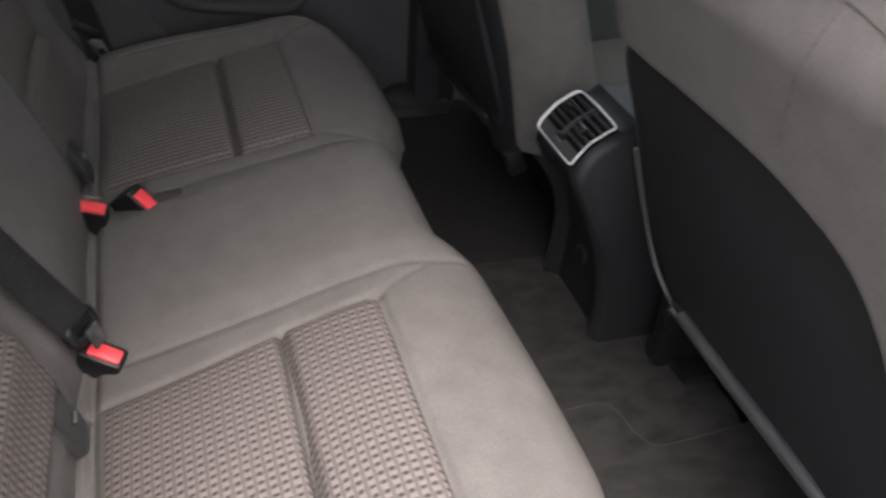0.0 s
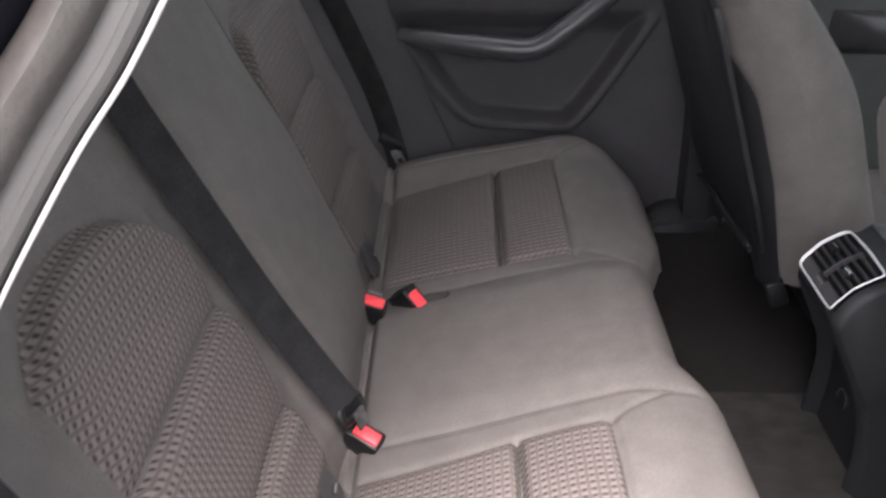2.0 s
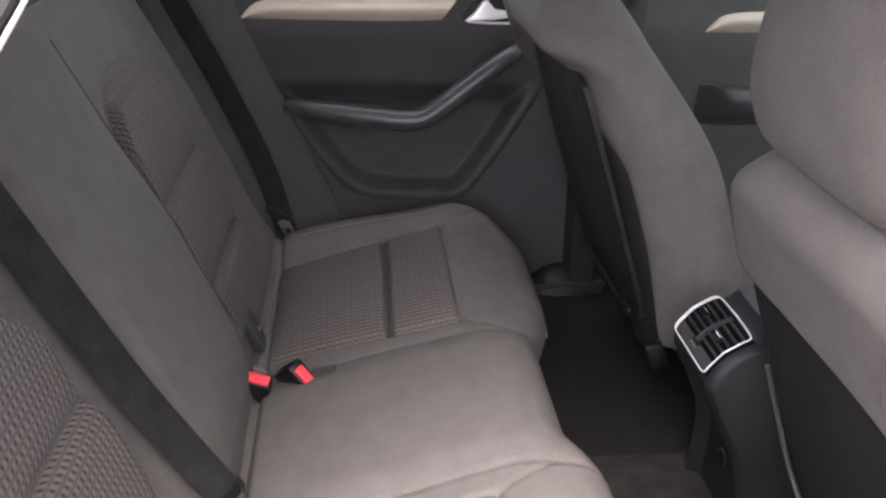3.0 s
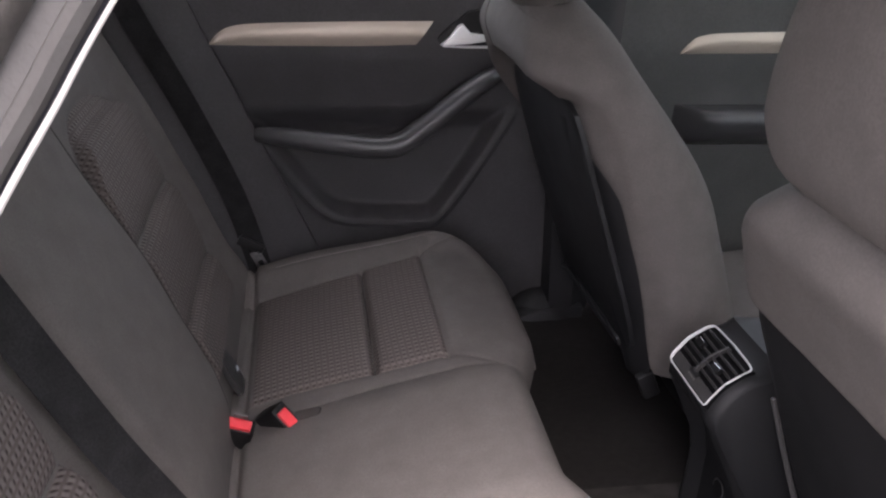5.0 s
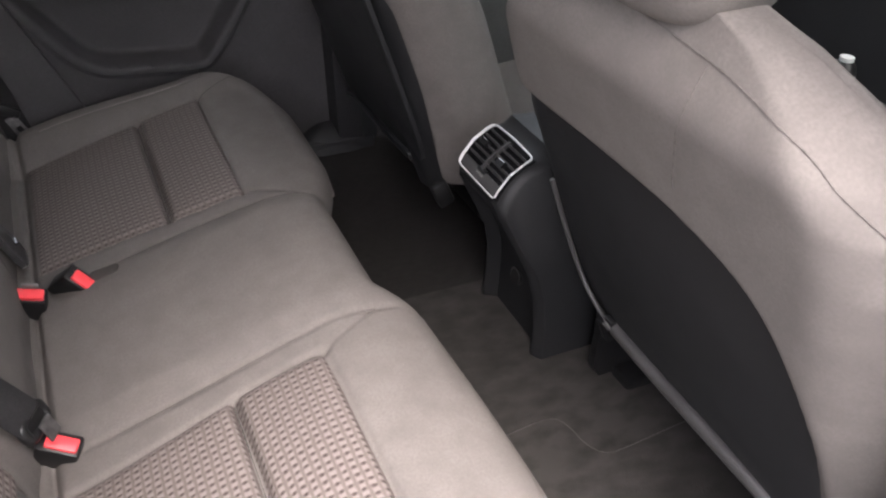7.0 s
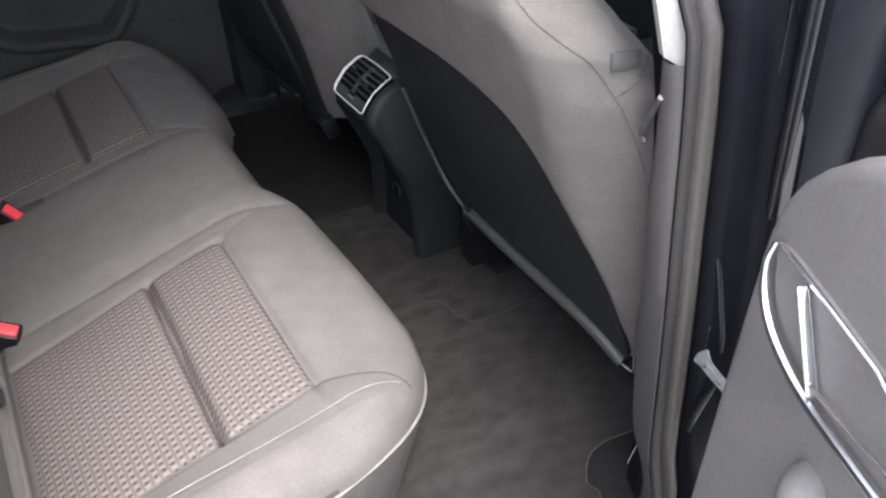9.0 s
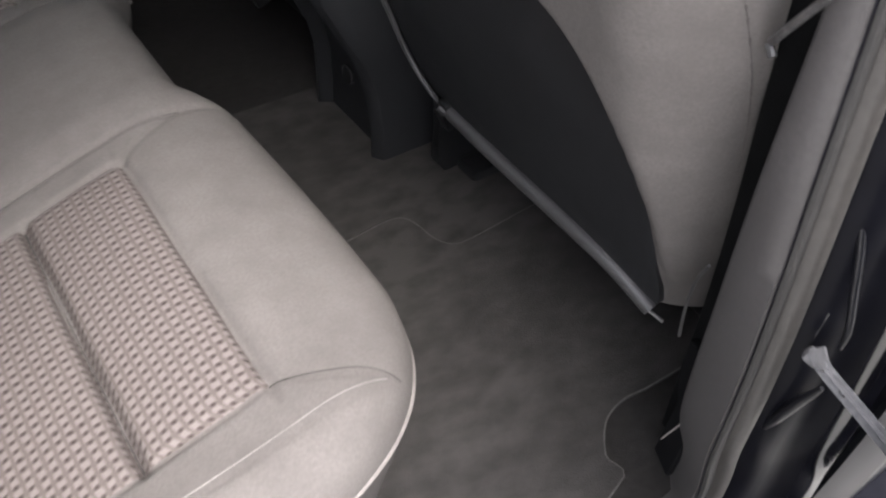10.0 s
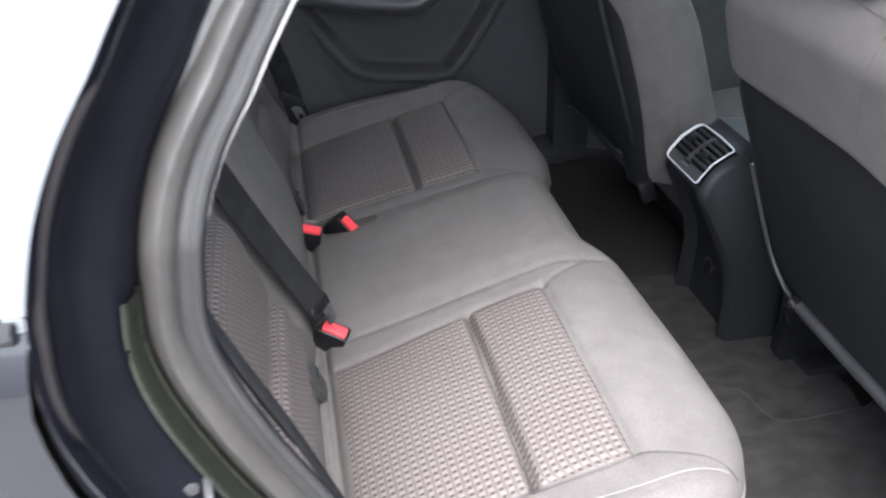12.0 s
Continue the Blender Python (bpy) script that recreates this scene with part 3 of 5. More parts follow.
# ---- front seats ----
def segment_distance(x, z, pts, closed=False):
    best = 9.0
    ends = list(zip(pts, pts[1:])) + ([(pts[-1], pts[0])] if closed else [])
    for (ax, az), (bx, bz) in ends:
        dx, dz = bx - ax, bz - az
        t = clamp01(((x - ax) * dx + (z - az) * dz) / (dx * dx + dz * dz))
        best = min(best, math.hypot(x - ax - dx * t, z - az - dz * t))
    return best


def inside(x, z, pts):
    odd = False
    for (ax, az), (bx, bz) in zip(pts, pts[1:] + pts[:1]):
        if (az > z) != (bz > z) and x < (bx - ax) * (z - az) / (bz - az) + ax:
            odd = not odd
    return odd


def front_seat(side, dx, dz, label, slim=1.0):
    ob = thing("car_seat", label, "car seat", (0, 0, dz), group="front seats")
    yc = side * 0.415

    def rear_x(z):
        return 0.855 + dx - (z - 0.17) * 0.39

    def half_width(z):
        pts = ((0.05, 0.235), (0.15, 0.252), (0.3, 0.268), (0.42, 0.28), (0.56, 0.288), (0.62, 0.286), (0.67, 0.274), (0.70, 0.252), (0.735, 0.205), (0.76, 0.145), (0.775, 0.08), (0.778, 0.04))
        for (a, u), (b, v) in zip(pts, pts[1:]):
            if z <= b:
                return u + (v - u) * (z - a) / (b - a)
        return 0.04

    # outline of the hard shell: distance from the car's middle line, height
    wide = 1.0 if slim == 1.0 else 0.94
    outline = [(0.148, 0.556), (0.25, 0.56), (0.35, 0.561), (0.44, 0.558), (0.50, 0.55), (0.54, 0.537), (0.568, 0.513), (0.592, 0.472), (0.609, 0.42), (0.619, 0.35), (0.622, 0.26), (0.614, 0.158),
               (0.5, 0.176), (0.38, 0.184), (0.26, 0.19), (0.19, 0.225), (0.163, 0.29), (0.152, 0.38), (0.147, 0.46)]
    outline = [(a if a < 0.4 else 0.4 + (a - 0.4) * wide, b if b < 0.4 or slim == 1.0 else 0.4 + (b - 0.4) * 1.5) for a, b in outline]
    thin = 0.68 if slim == 1.0 else 0.42
    loop = [(p.x, p.y) for p in spline([(a, b, 0) for a, b in outline], 3, closed=True)]

    def seat_vertex(z, xx, v):
        """A point of the backrest: xx from -1, its rear, to 1, its front; v across it."""
        hw = half_width(z)
        fall = smooth01(0.68, 0.795, z)
        thick = 0.185 * (1 - 0.45 * fall ** 1.5) * (1 - thin * smooth01(0.46, 0.78, z)) + 0.01 * smooth01(0.5, 0.1, z)
        y = yc + side * v * hw * (slim if v > 0 else 1.0)
        xp = rear_x(z) + 0.03 * fall + thick / 2 + xx * thick / 2
        if xx > 0:
            xp += 0.03 * abs(v) ** 3 * xx * (1 - 0.8 * smooth01(0.5, 0.72, z))
        else:
            d = segment_distance(abs(y), z, loop, True)
            out = d if not inside(abs(y), z, loop) else -d
            xp -= 0.034 * smooth01(-0.006, 0.03, out) * -xx * smooth01(0.16, 0.3, z) * (1 - 0.8 * fall)
            xp += 0.012 * smooth01(0.75, 1.0, abs(v))
        return Vector((xp, y, z + 0.002 * noise.noise((y * 9, z * 9, side))))

    def on_flank(z, a, lift=0.0):
        """A point on the rounded outer flank: a from 0, the rear, to pi, the front."""
        p = seat_vertex(z, -math.cos(a), 0.7 + 0.3 * math.sin(a))
        return p + Vector((-math.cos(a), side * math.sin(a), 0)) * lift

    rows = []
    zs = list(np.linspace(0.165, 0.66, 110)) + list(np.linspace(0.664, 0.778, 26))
    # round the section: rear face, side, front face, side
    ring2 = [(-1, v) for v in np.linspace(-0.7, 0.7, 100)] + [(-math.cos(a), 0.7 + 0.3 * math.sin(a)) for a in np.linspace(0, math.pi, 36)[1:-1]] + [(1, v) for v in np.linspace(0.7, -0.7, 24)] + [(math.cos(a), -0.7 - 0.3 * math.sin(a)) for a in np.linspace(0, math.pi, 36)[1:-1]]
    for z in zs:
        rows.append([seat_vertex(z, xx, v) for xx, v in ring2])
    bm = grid_mesh(rows, closed_v=True)
    bmesh.ops.holes_fill(bm, edges=[e for e in bm.edges if e.is_boundary], sides=0)
    part("backrest", bm, FRONTCLOTH, ob, smooth=80)

    ring = spline([(a, b, 0) for a, b in outline], 4, closed=True)
    mid = Vector((0.38, 0.36, 0))
    rows = []
    for k, lift in ((1.0, -0.006), (1.0, 0.0015), (0.99, 0.003), (0.93, 0.005), (0.6, 0.011), (0.3, 0.012), (0.0, 0.012)):
        row = []
        for p in ring:
            q = mid + (p - mid) * k
            y = side * q.x
            edge = 0.002
            row.append((rear_x(q.y) - lift + edge, y, q.y))
        rows.append(row)
    part("back_shell", grid_mesh(rows, closed_v=True), SHELL, ob, "hard black plastic back shell")
    if slim != 1.0:
        # the shell folds round the inner flank of the seat
        rows = []
        for z in np.linspace(0.15, 0.62, 40):
            thick = 0.185 * (1 - 0.42 * smooth01(0.46, 0.76, z)) + 0.01 * smooth01(0.5, 0.1, z)
            front = math.pi / 2 + 0.62 + 0.6 * smooth01(0.5, 0.64, z) + 0.2 * smooth01(0.4, 0.15, z)
            rows.append([(rear_x(z) + thick / 2 + math.cos(a) * (thick / 2 + 0.007), yc - side * half_width(z) * (0.7 + 0.3 * math.sin(a)) - side * 0.007 * math.sin(a), z) for a in np.linspace(front, math.pi, 14)])
        part("shell_flank", grid_mesh(rows), SHELL, ob, "black plastic flank of the back shell", smooth=80)
    low = [(rear_x(0.2) - 0.010, side * 0.245, 0.206), (rear_x(0.194) - 0.012, side * 0.36, 0.2), (rear_x(0.187) - 0.012, side * 0.48, 0.194), (rear_x(0.176) - 0.009, side * 0.555, 0.182), (rear_x(0.157) - 0.006, side * 0.617, 0.157)]
    part("lower_rail", tube(spline(low, 8), 0.0105 if slim == 1.0 else 0.006, 10), RAILGREY if slim == 1.0 else SHELL, ob, "rounded lower rail")
    part("rail_pin", tube([(low[-1][0] - 0.004, side * 0.617, 0.157), (low[-1][0] + 0.004, side * 0.634, 0.149)], 0.0022, 8), STEEL, ob, "steel pin")
    if slim == 1.0:
        part("rail_hinge", tube([(low[0][0] - 0.006, side * 0.228, 0.207), (low[0][0] - 0.004, side * 0.24, 0.202)], 0.0055, 12), RAILGREY, ob, "small grey hinge")
    part("rail_clip", box((0.012, 0.02, 0.016), (low[0][0] - 0.002, side * 0.235, 0.212), pose(0, 0, 0, 0, -20, 0), 0.003), BLACK, ob, "black clip")
    inner = [(rear_x(0.42) - 0.006, side * 0.153, 0.42), (rear_x(0.33) - 0.007, side * 0.16, 0.33), (rear_x(0.26) - 0.009, side * 0.176, 0.26), (rear_x(0.22) - 0.010, side * 0.205, 0.22), (rear_x(0.205) - 0.010, side * 0.24, 0.205)]
    if slim == 1.0:
        part("side_rail", tube(spline(inner, 6), 0.0035, 6), RAILGREY, ob)
    part("bracket", box((0.03, 0.018, 0.05), (rear_x(0.17) + 0.02, side * 0.185, 0.15), pose(0, 0, 0, 0, -25, 0), 0.004), BLACK, ob)
    part("runner", box((0.36, 0.05, 0.05), (1.085, side * 0.2, 0.025 - dz), None, 0.008), BLACK, ob, "black seat runner end cap")
    part("runner", box((0.36, 0.05, 0.05), (1.12, side * 0.6, 0.01 - dz), None, 0.008), BLACK, ob, "black seat runner end cap")
    cover = [(0.03, 0.03 - dz), (0.012, 0.12), (0.008, 0.17), (0.0, 0.2), (0.02, 0.215), (0.06, 0.21), (0.11, 0.19), (0.16, 0.15), (0.2, 0.03 - dz)]
    cover = [(rear_x(0.17) + p.x, p.y) for p in spline([(a, b, 0) for a, b in cover], 3, closed=True)]
    if slim == 1.0:
        part("recliner_cover", plate(cover, -side * 0.018, "y", side * 0.178, 0.004), BLACK, ob, "black plastic recliner cover")
    part("seat_cushion", box((0.48, 0.50, 0.12), (1.23 + dx, yc, 0.16 - dz), pose(0, 0, 0, 0, -6, 0), 0.05, 4), FRONTCLOTH, ob)
    part("seat_base", box((0.42, 0.42, 0.12), (1.23 + dx, yc, 0.09 - dz), None, 0.02), BLACK, ob)
    head = []
    hy, hw = yc + side * (-0.066 if slim == 1.0 else -0.045), (0.16 if slim == 1.0 else 0.13)
    square = 0.5 if slim == 1.0 else 0.7
    for t in np.linspace(0, math.pi, 28):
        zz = 0.866 - math.cos(t) * 0.121
        r = max(math.sin(t), 0.001) ** (0.28 if slim == 1.0 else 0.42)
        narrow = 1 - (0.3 if slim == 1.0 else 0.1) * clamp01((zz - 0.8) / 0.14)
        x0 = rear_x(0.77) + 0.042 - 0.06 * (zz - 0.77)
        head.append([(x0 + 0.06 * r * math.copysign(abs(math.cos(a)) ** square, math.cos(a)), hy + hw * narrow * r * math.copysign(abs(math.sin(a)) ** square, math.sin(a)), zz) for a in np.linspace(0, 2 * math.pi, 48)[:-1]])
    part("headrest", grid_mesh(head, closed_v=True), FRONTCLOTH, ob, smooth=70)
    for k in (-1, 1):
        part("headrest_post", tube([(rear_x(0.84) + 0.05, hy + k * 0.075, 0.84), (rear_x(0.74) + 0.05, hy + k * 0.075, 0.74)], 0.006, 10), CHROME, ob, "chrome headrest post")
        part("post_guide", tube([(rear_x(0.765) + 0.05, hy + k * 0.075, 0.768), (rear_x(0.745) + 0.05, hy + k * 0.075, 0.745)], 0.021, 16), BLACK, ob, "black post collar")
    def stitches(path, name, label):
        """A sewn line: a thin cord with single raised stitches along it."""
        bm = tube(path, 0.0005, 5)
        for k in range(2, len(path) - 2, 2):
            a, b = path[k], path[k] + (path[k + 1] - path[k]) * 0.6
            merge(bm, tube([a, b], 0.0009, 5))
        part(name, bm, SEAM, ob, label)

    def shoulder_point(y, z):
        v = (y - 0.415) / (half_width(z) * slim) if y > 0.415 else (y - 0.415) / half_width(z)
        if v <= 0.7:
            return seat_vertex(z, -1, v) + Vector((-0.0006, 0, 0.0004))
        return on_flank(z, math.asin(clamp01((v - 0.7) / 0.3)), 0.0006)

    top_line = spline([(y, z, 0) for y, z in ((0.25, 0.744), (0.33, 0.746), (0.42, 0.746), (0.5, 0.741), (0.545, 0.734), (0.585, 0.724), (0.61, 0.714), (0.63, 0.702))], 5)
    path = [shoulder_point(p.x, p.y) for p in top_line]
    last = (path[-1].y * side - 0.415) / (half_width(top_line[-1].y) * slim)
    a0 = math.asin(clamp01((last - 0.7) / 0.3))
    side_line = spline([(top_line[-1].y, a0, 0), (0.685, a0 + 0.5 * (1.0 - a0), 0), (0.664, 0.98, 0), (0.631, 1.05, 0), (0.60, 1.08, 0), (0.53, 1.08, 0), (0.44, 1.05, 0)], 6)
    path += [on_flank(p.x, p.y, 0.0006) for p in side_line[1:]]
    stitches(path, "seam", "stitched shoulder seam")
    stitches([shoulder_point(p.x, p.y) for p in spline([(0.5, 0.738, 0), (0.497, 0.703, 0), (0.487, 0.669, 0), (0.474, 0.612, 0)], 8)], "seam", "short seam down the back")
    stitches([on_flank(p.x, p.y, 0.0006) for p in spline([(0.631, 1.05, 0), (0.643, 1.35, 0), (0.655, 1.7, 0), (0.663, 2.1, 0)], 6)], "seam", "seam across the side bolster")
    seam = [Vector((rear_x(0.77) + 0.042 - 0.06 * (0.096 + 0.121 * math.sin(a)) - 0.0612 * max(math.cos(a), 0) ** 0.42 * 0.95, hy + side * hw * 0.5 * max(math.cos(a), 0) ** 0.25, 0.866 + 0.1205 * math.sin(a))) for a in np.linspace(-1.42, 1.42, 48)]
    stitches(seam, "headrest_seam", "stitched headrest seam")
    if slim == 1.0:
        spot = on_flank(0.668, 1.38)
        along = (on_flank(0.668, 1.75) - on_flank(0.668, 1.05)).normalized()
        out = along.cross(on_flank(0.674, 1.38) - on_flank(0.662, 1.38)).normalized()
        out = out if out.y < 0 else -out
        face = Matrix.Translation(spot) @ Matrix((along, out.cross(along), out)).transposed().to_4x4()
        tag = box((0.031, 0.018, 0.0026), (0, 0, 0.0008), None, 0.001)
        tag.transform(face)
        tag_ob = part("airbag_tag", tag, RAILGREY, ob, "small grey sewn tag on the side bolster")
        inset = box((0.027, 0.014, 0.001), (0, 0, 0.002), None, 0.0003)
        inset.transform(face)
        part("tag_inset", inset, DOORDARK, tag_ob, "paler inset of the tag")
    return ob


front_seat(-1, 0.0, 0.0, "grey cloth front seat with hard black back shell")
front_seat(1, -0.115, 0.05, "grey cloth front seat pushed further back, with a black back shell", 0.72)

# ---- console with air vent ----
console = thing("centre_console", "black plastic centre console end with rear air vent", "console")
SLOPE, SAG = radians(43), 0.010
VENT_AT = Vector((0.750, -0.006, 0.3685))


def vent_rise(x):
    """The vent and its surround bulge along the slope."""
    return SAG * (1 - (x / 0.0405) ** 2)


def on_slope(x, lift=0.0):
    h = vent_rise(x) + lift
    return (VENT_AT.x + x * math.cos(SLOPE) - h * math.sin(SLOPE), VENT_AT.z + x * math.sin(SLOPE) + h * math.cos(SLOPE))


sec = [(0.80, 0.02), (0.80, 0.09), (0.795, 0.15), (0.781, 0.2), (0.757, 0.25), (0.733, 0.295), (0.721, 0.318)]
sec += [on_slope(x, -0.003) for x in np.linspace(-0.047, 0.05, 12)]
sec += [(0.806, 0.408), (0.85, 0.404), (1.3, 0.40), (1.3, 0.02)]


def console_half(z):
    return 0.105 - 0.031 * smooth01(0.05, 0.32, z)


rows = []
for k in np.linspace(-1, 1, 33):
    inset = 0.014 * abs(k) ** 8
    dent = 0.024 * (1 - smooth01(0.68, 0.82, abs(k)))
    rows.append([(x + inset + (dent * smooth01(0.335, 0.27, z) if x < 0.9 else 0), k * console_half(z) - 0.004, z - inset * 0.6 * (z > 0.2)) for x, z in sec])
bm = grid_mesh(rows, closed_v=True)
bmesh.ops.holes_fill(bm, edges=[e for e in bm.edges if e.is_boundary], sides=0)
part("console_body", bm, CONSOLE, console, smooth=35)

VENT = Matrix.Translation(VENT_AT) @ pose(0, 0, 0, 0, -43, 0)
# local axes of the vent: x up the slope, y across, z out of it


def vent_rect(hx, hy, n=22, power=15.0):
    return [(hx * math.copysign(abs(math.cos(a)) ** (2 / power), math.cos(a)), hy * math.copysign(abs(math.sin(a)) ** (2 / power), math.sin(a))) for a in np.linspace(0, 2 * math.pi, 4 * n, endpoint=False)]


def vent_bar(x0, x1, y0, y1, low, high, n=8):
    """A bar laid on the bulging face of the vent."""
    bm = grid_mesh([[(x, y, vent_rise(x) + h) for y, h in ((y0, low), (y0, high), (y1, high), (y1, low))] for x in np.linspace(x0, x1, n)], closed_v=True)
    bmesh.ops.holes_fill(bm, edges=[e for e in bm.edges if e.is_boundary], sides=0)
    return bm


vent = part("vent", vent_bar(-0.04, 0.04, -0.0575, 0.0575, -0.008, -0.002, 12), VENTBLACK, console, "black air vent with a chrome frame")
vent.matrix_local = VENT
ringp = [(x + 0.0025 * (1 - (y / 0.058) ** 2) * (x > 0), y, vent_rise(x) + 0.003) for x, y in vent_rect(0.0405, 0.058)]
part("frame", tube(ringp, lambda t: 0.0013 + 0.0012 * groove(t - 0.25, 0.11), 8, closed=True), CHROME, vent, "chrome frame, whitened for the sky it reflects")
part("plain_band", vent_bar(-0.038, -0.0215, -0.0555, 0.0555, -0.004, 0.0015), RAILGREY, vent, "plain lower band")
for x in np.linspace(-0.013, 0.030, 5):
    bm = box((0.0016, 0.108, 0.010), (0, 0, 0), pose(0, 0, 0, 0, 28, 0), 0.0005, 1)
    bm.transform(Matrix.Translation((x, 0, vent_rise(x) - 0.001)))
    part("slat", bm, RAILGREY, vent)
part("rib", vent_bar(-0.0215, 0.036, -0.0022, 0.0022, -0.002, 0.0045), RAILGREY, vent, "middle rib across the slats")
for x, y in ((0.004, -0.026), (0.01, 0.034)):
    bm = vent_bar(x - 0.0055, x + 0.0055, y - 0.009, y + 0.009, 0.0, 0.0065, 4)
    part("vent_slider", bm, BLACK, vent, "black slider tab")
    part("slider_grip", tube([(x + 0.004, y - 0.008, vent_rise(x) + 0.0068), (x + 0.004, y + 0.008, vent_rise(x) + 0.0068)], 0.0009, 6), SATIN, vent)
part("thumbwheel", tube([(-0.023, 0.011, vent_rise(-0.023) - 0.002), (-0.023, -0.011, vent_rise(-0.023) - 0.002)], 0.0045, 16), BLACK, vent)
for y in (-0.008, -0.0027, 0.0027, 0.008):
    part("wheel_mark", vent_bar(-0.031, -0.028, y - 0.0008, y + 0.0008, 0.001, 0.0021, 3), PALE, vent)
socket = part("power_socket", tube([(0.832, 0.003, 0.125), (0.816, 0.003, 0.129)], 0.0155, 20), BLACK, console, "round power socket")
part("socket_ring", tube([(0.8155, 0.003 + 0.0145 * math.cos(a), 0.129 + 0.0145 * math.sin(a)) for a in np.linspace(0, 2 * math.pi, 24, endpoint=False)], 0.0012, 6, closed=True), STEEL, socket)

part("console_top", box((0.5, 0.2, 0.24), (1.52, 0.03, 0.15), None, 0.03, 3), CONSOLE, console)
lever = thing("gear_lever", "black gear lever with chrome topped knob on the console", "gear lever", (1.573, 0.091, 0.27))
head = [[(0.026 * math.sin(a) * math.cos(b), 0.026 * math.sin(a) * math.sin(b), 0.084 + 0.03 * math.cos(a)) for b in np.linspace(0, 2 * math.pi, 20, endpoint=False)] for a in np.linspace(0.001, math.pi - 0.001, 12)]
part("knob", grid_mesh(head, closed_v=True), BLACK, lever, "glossy black knob")
part("knob_cap", tube([(0, 0, 0.105), (0, 0, 0.117)], 0.014, 16), CHROME, lever, "chrome cap")
part("stalk", tube([(0, 0, 0.0), (0, 0, 0.06)], lambda t: 0.03 - 0.018 * t, 14), BLACK, lever)
part("trim_ring", tube([(0.05 + 0.034 * math.cos(a), -0.05 + 0.034 * math.sin(a), 0.012) for a in np.linspace(0, 2 * math.pi, 28, endpoint=False)], 0.004, 8, closed=True), CHROME, lever, "chrome ring")
pocket = box((0.045, 0.026, 0.03), (0.19, 0.146, seat_top(0.19, 0.146) - 0.0105), pose(0, 0, 0, 0, -14, -4), 0.006, 2)
part("buckle_pocket", pocket, SEAMDARK, bench, "dark buckle pocket in the cushion")

# ---- belts and buckles ----


def buckle(at, turn, label):
    ob = thing("seat_belt_buckle", label, "buckle", at, group="rear buckles")
    ob.rotation_euler = turn
    part("buckle_body", box((0.05, 0.028, 0.06), (0, 0, -0.03), None, 0.004, 2), BLACK, ob)
    part("release_button", box((0.037, 0.0175, 0.01), (0.003, -0.0015, 0.0005), None, 0.0025, 2), RED, ob, "red release button")
    part("slot", box((0.03, 0.003, 0.004), (0.0, 0.0095, -0.0005), None, 0.0008, 1), BLACK, ob)
    part("stalk", strip([(0, 0, -0.05), (0.0, 0.002, -0.08), (0.0, 0.002, -0.11)], (1, 0, 0), 0.034, 0.003), WEB, ob)
    return ob


def lean(x, y, z):
    return tuple(radians(a) for a in (x, y, z))


buckle((0.083, 0.128, 0.213), lean(16, 12, -10), "black belt buckle with red button beside the middle place")
buckle((0.157, 0.137, 0.212), lean(18, 46, -24), "black belt buckle lying on the cushion with red button")
buckle((0.101, -0.166, 0.206), lean(16, 20, -22), "black belt buckle with red button, tongue pushed in")

part("latched_tongue", box((0.022, 0.004, 0.012), (0.002, 0.0095, 0.006), None, 0.001), GREY, bpy.data.objects["seat_belt_buckle"], "pale tongue end in the slot")

mid_belt = thing("middle_seat_belt", "black webbing seat belt lying down the rear backrest", "seat belt")
path = spline([back_point(-0.178, 0.61, -0.02), back_point(-0.18, 0.58, 0.022), back_point(-0.183, 0.48, 0.03), back_point(-0.187, 0.36, 0.036), back_point(-0.188, 0.25, 0.041), back_point(-0.18, 0.15, 0.046), back_point(-0.17, 0.05, 0.052)], 8)
part("webbing", strip(path, (0.46, 0.86, 0.2), 0.048, 0.0018), WEB, mid_belt)
tongue_at = Matrix.Translation(back_point(-0.163, 0.040, 0.05)) @ pose(0, 0, 0, 0, -23, -26)
loop = [(0, 0.023 * math.copysign(abs(math.cos(a)) ** 0.5, math.cos(a)), 0.012 * math.copysign(abs(math.sin(a)) ** 0.5, math.sin(a))) for a in np.linspace(0, 2 * math.pi, 32, endpoint=False)]
bm = tube(loop, lambda t: 0.0052 + 0.0018 * math.sin(math.pi * t) ** 2, 10, closed=True, up=(1, 0, 0))
bm.transform(tongue_at)
part("tongue", bm, BLACK, mid_belt, "dark grey plastic belt tongue frame")
bm = box((0.007, 0.044, 0.024), (-0.002, 0, 0.0), None, 0.003)
bm.transform(tongue_at)
part("tongue_bridge", bm, BLACK, mid_belt)
part("tongue_plate", box((0.003, 0.022, 0.026), back_point(-0.17, 0.026, 0.06), pose(0, 0, 0, 0, -23, -26), 0.001), STEEL, mid_belt, "steel tongue plate")


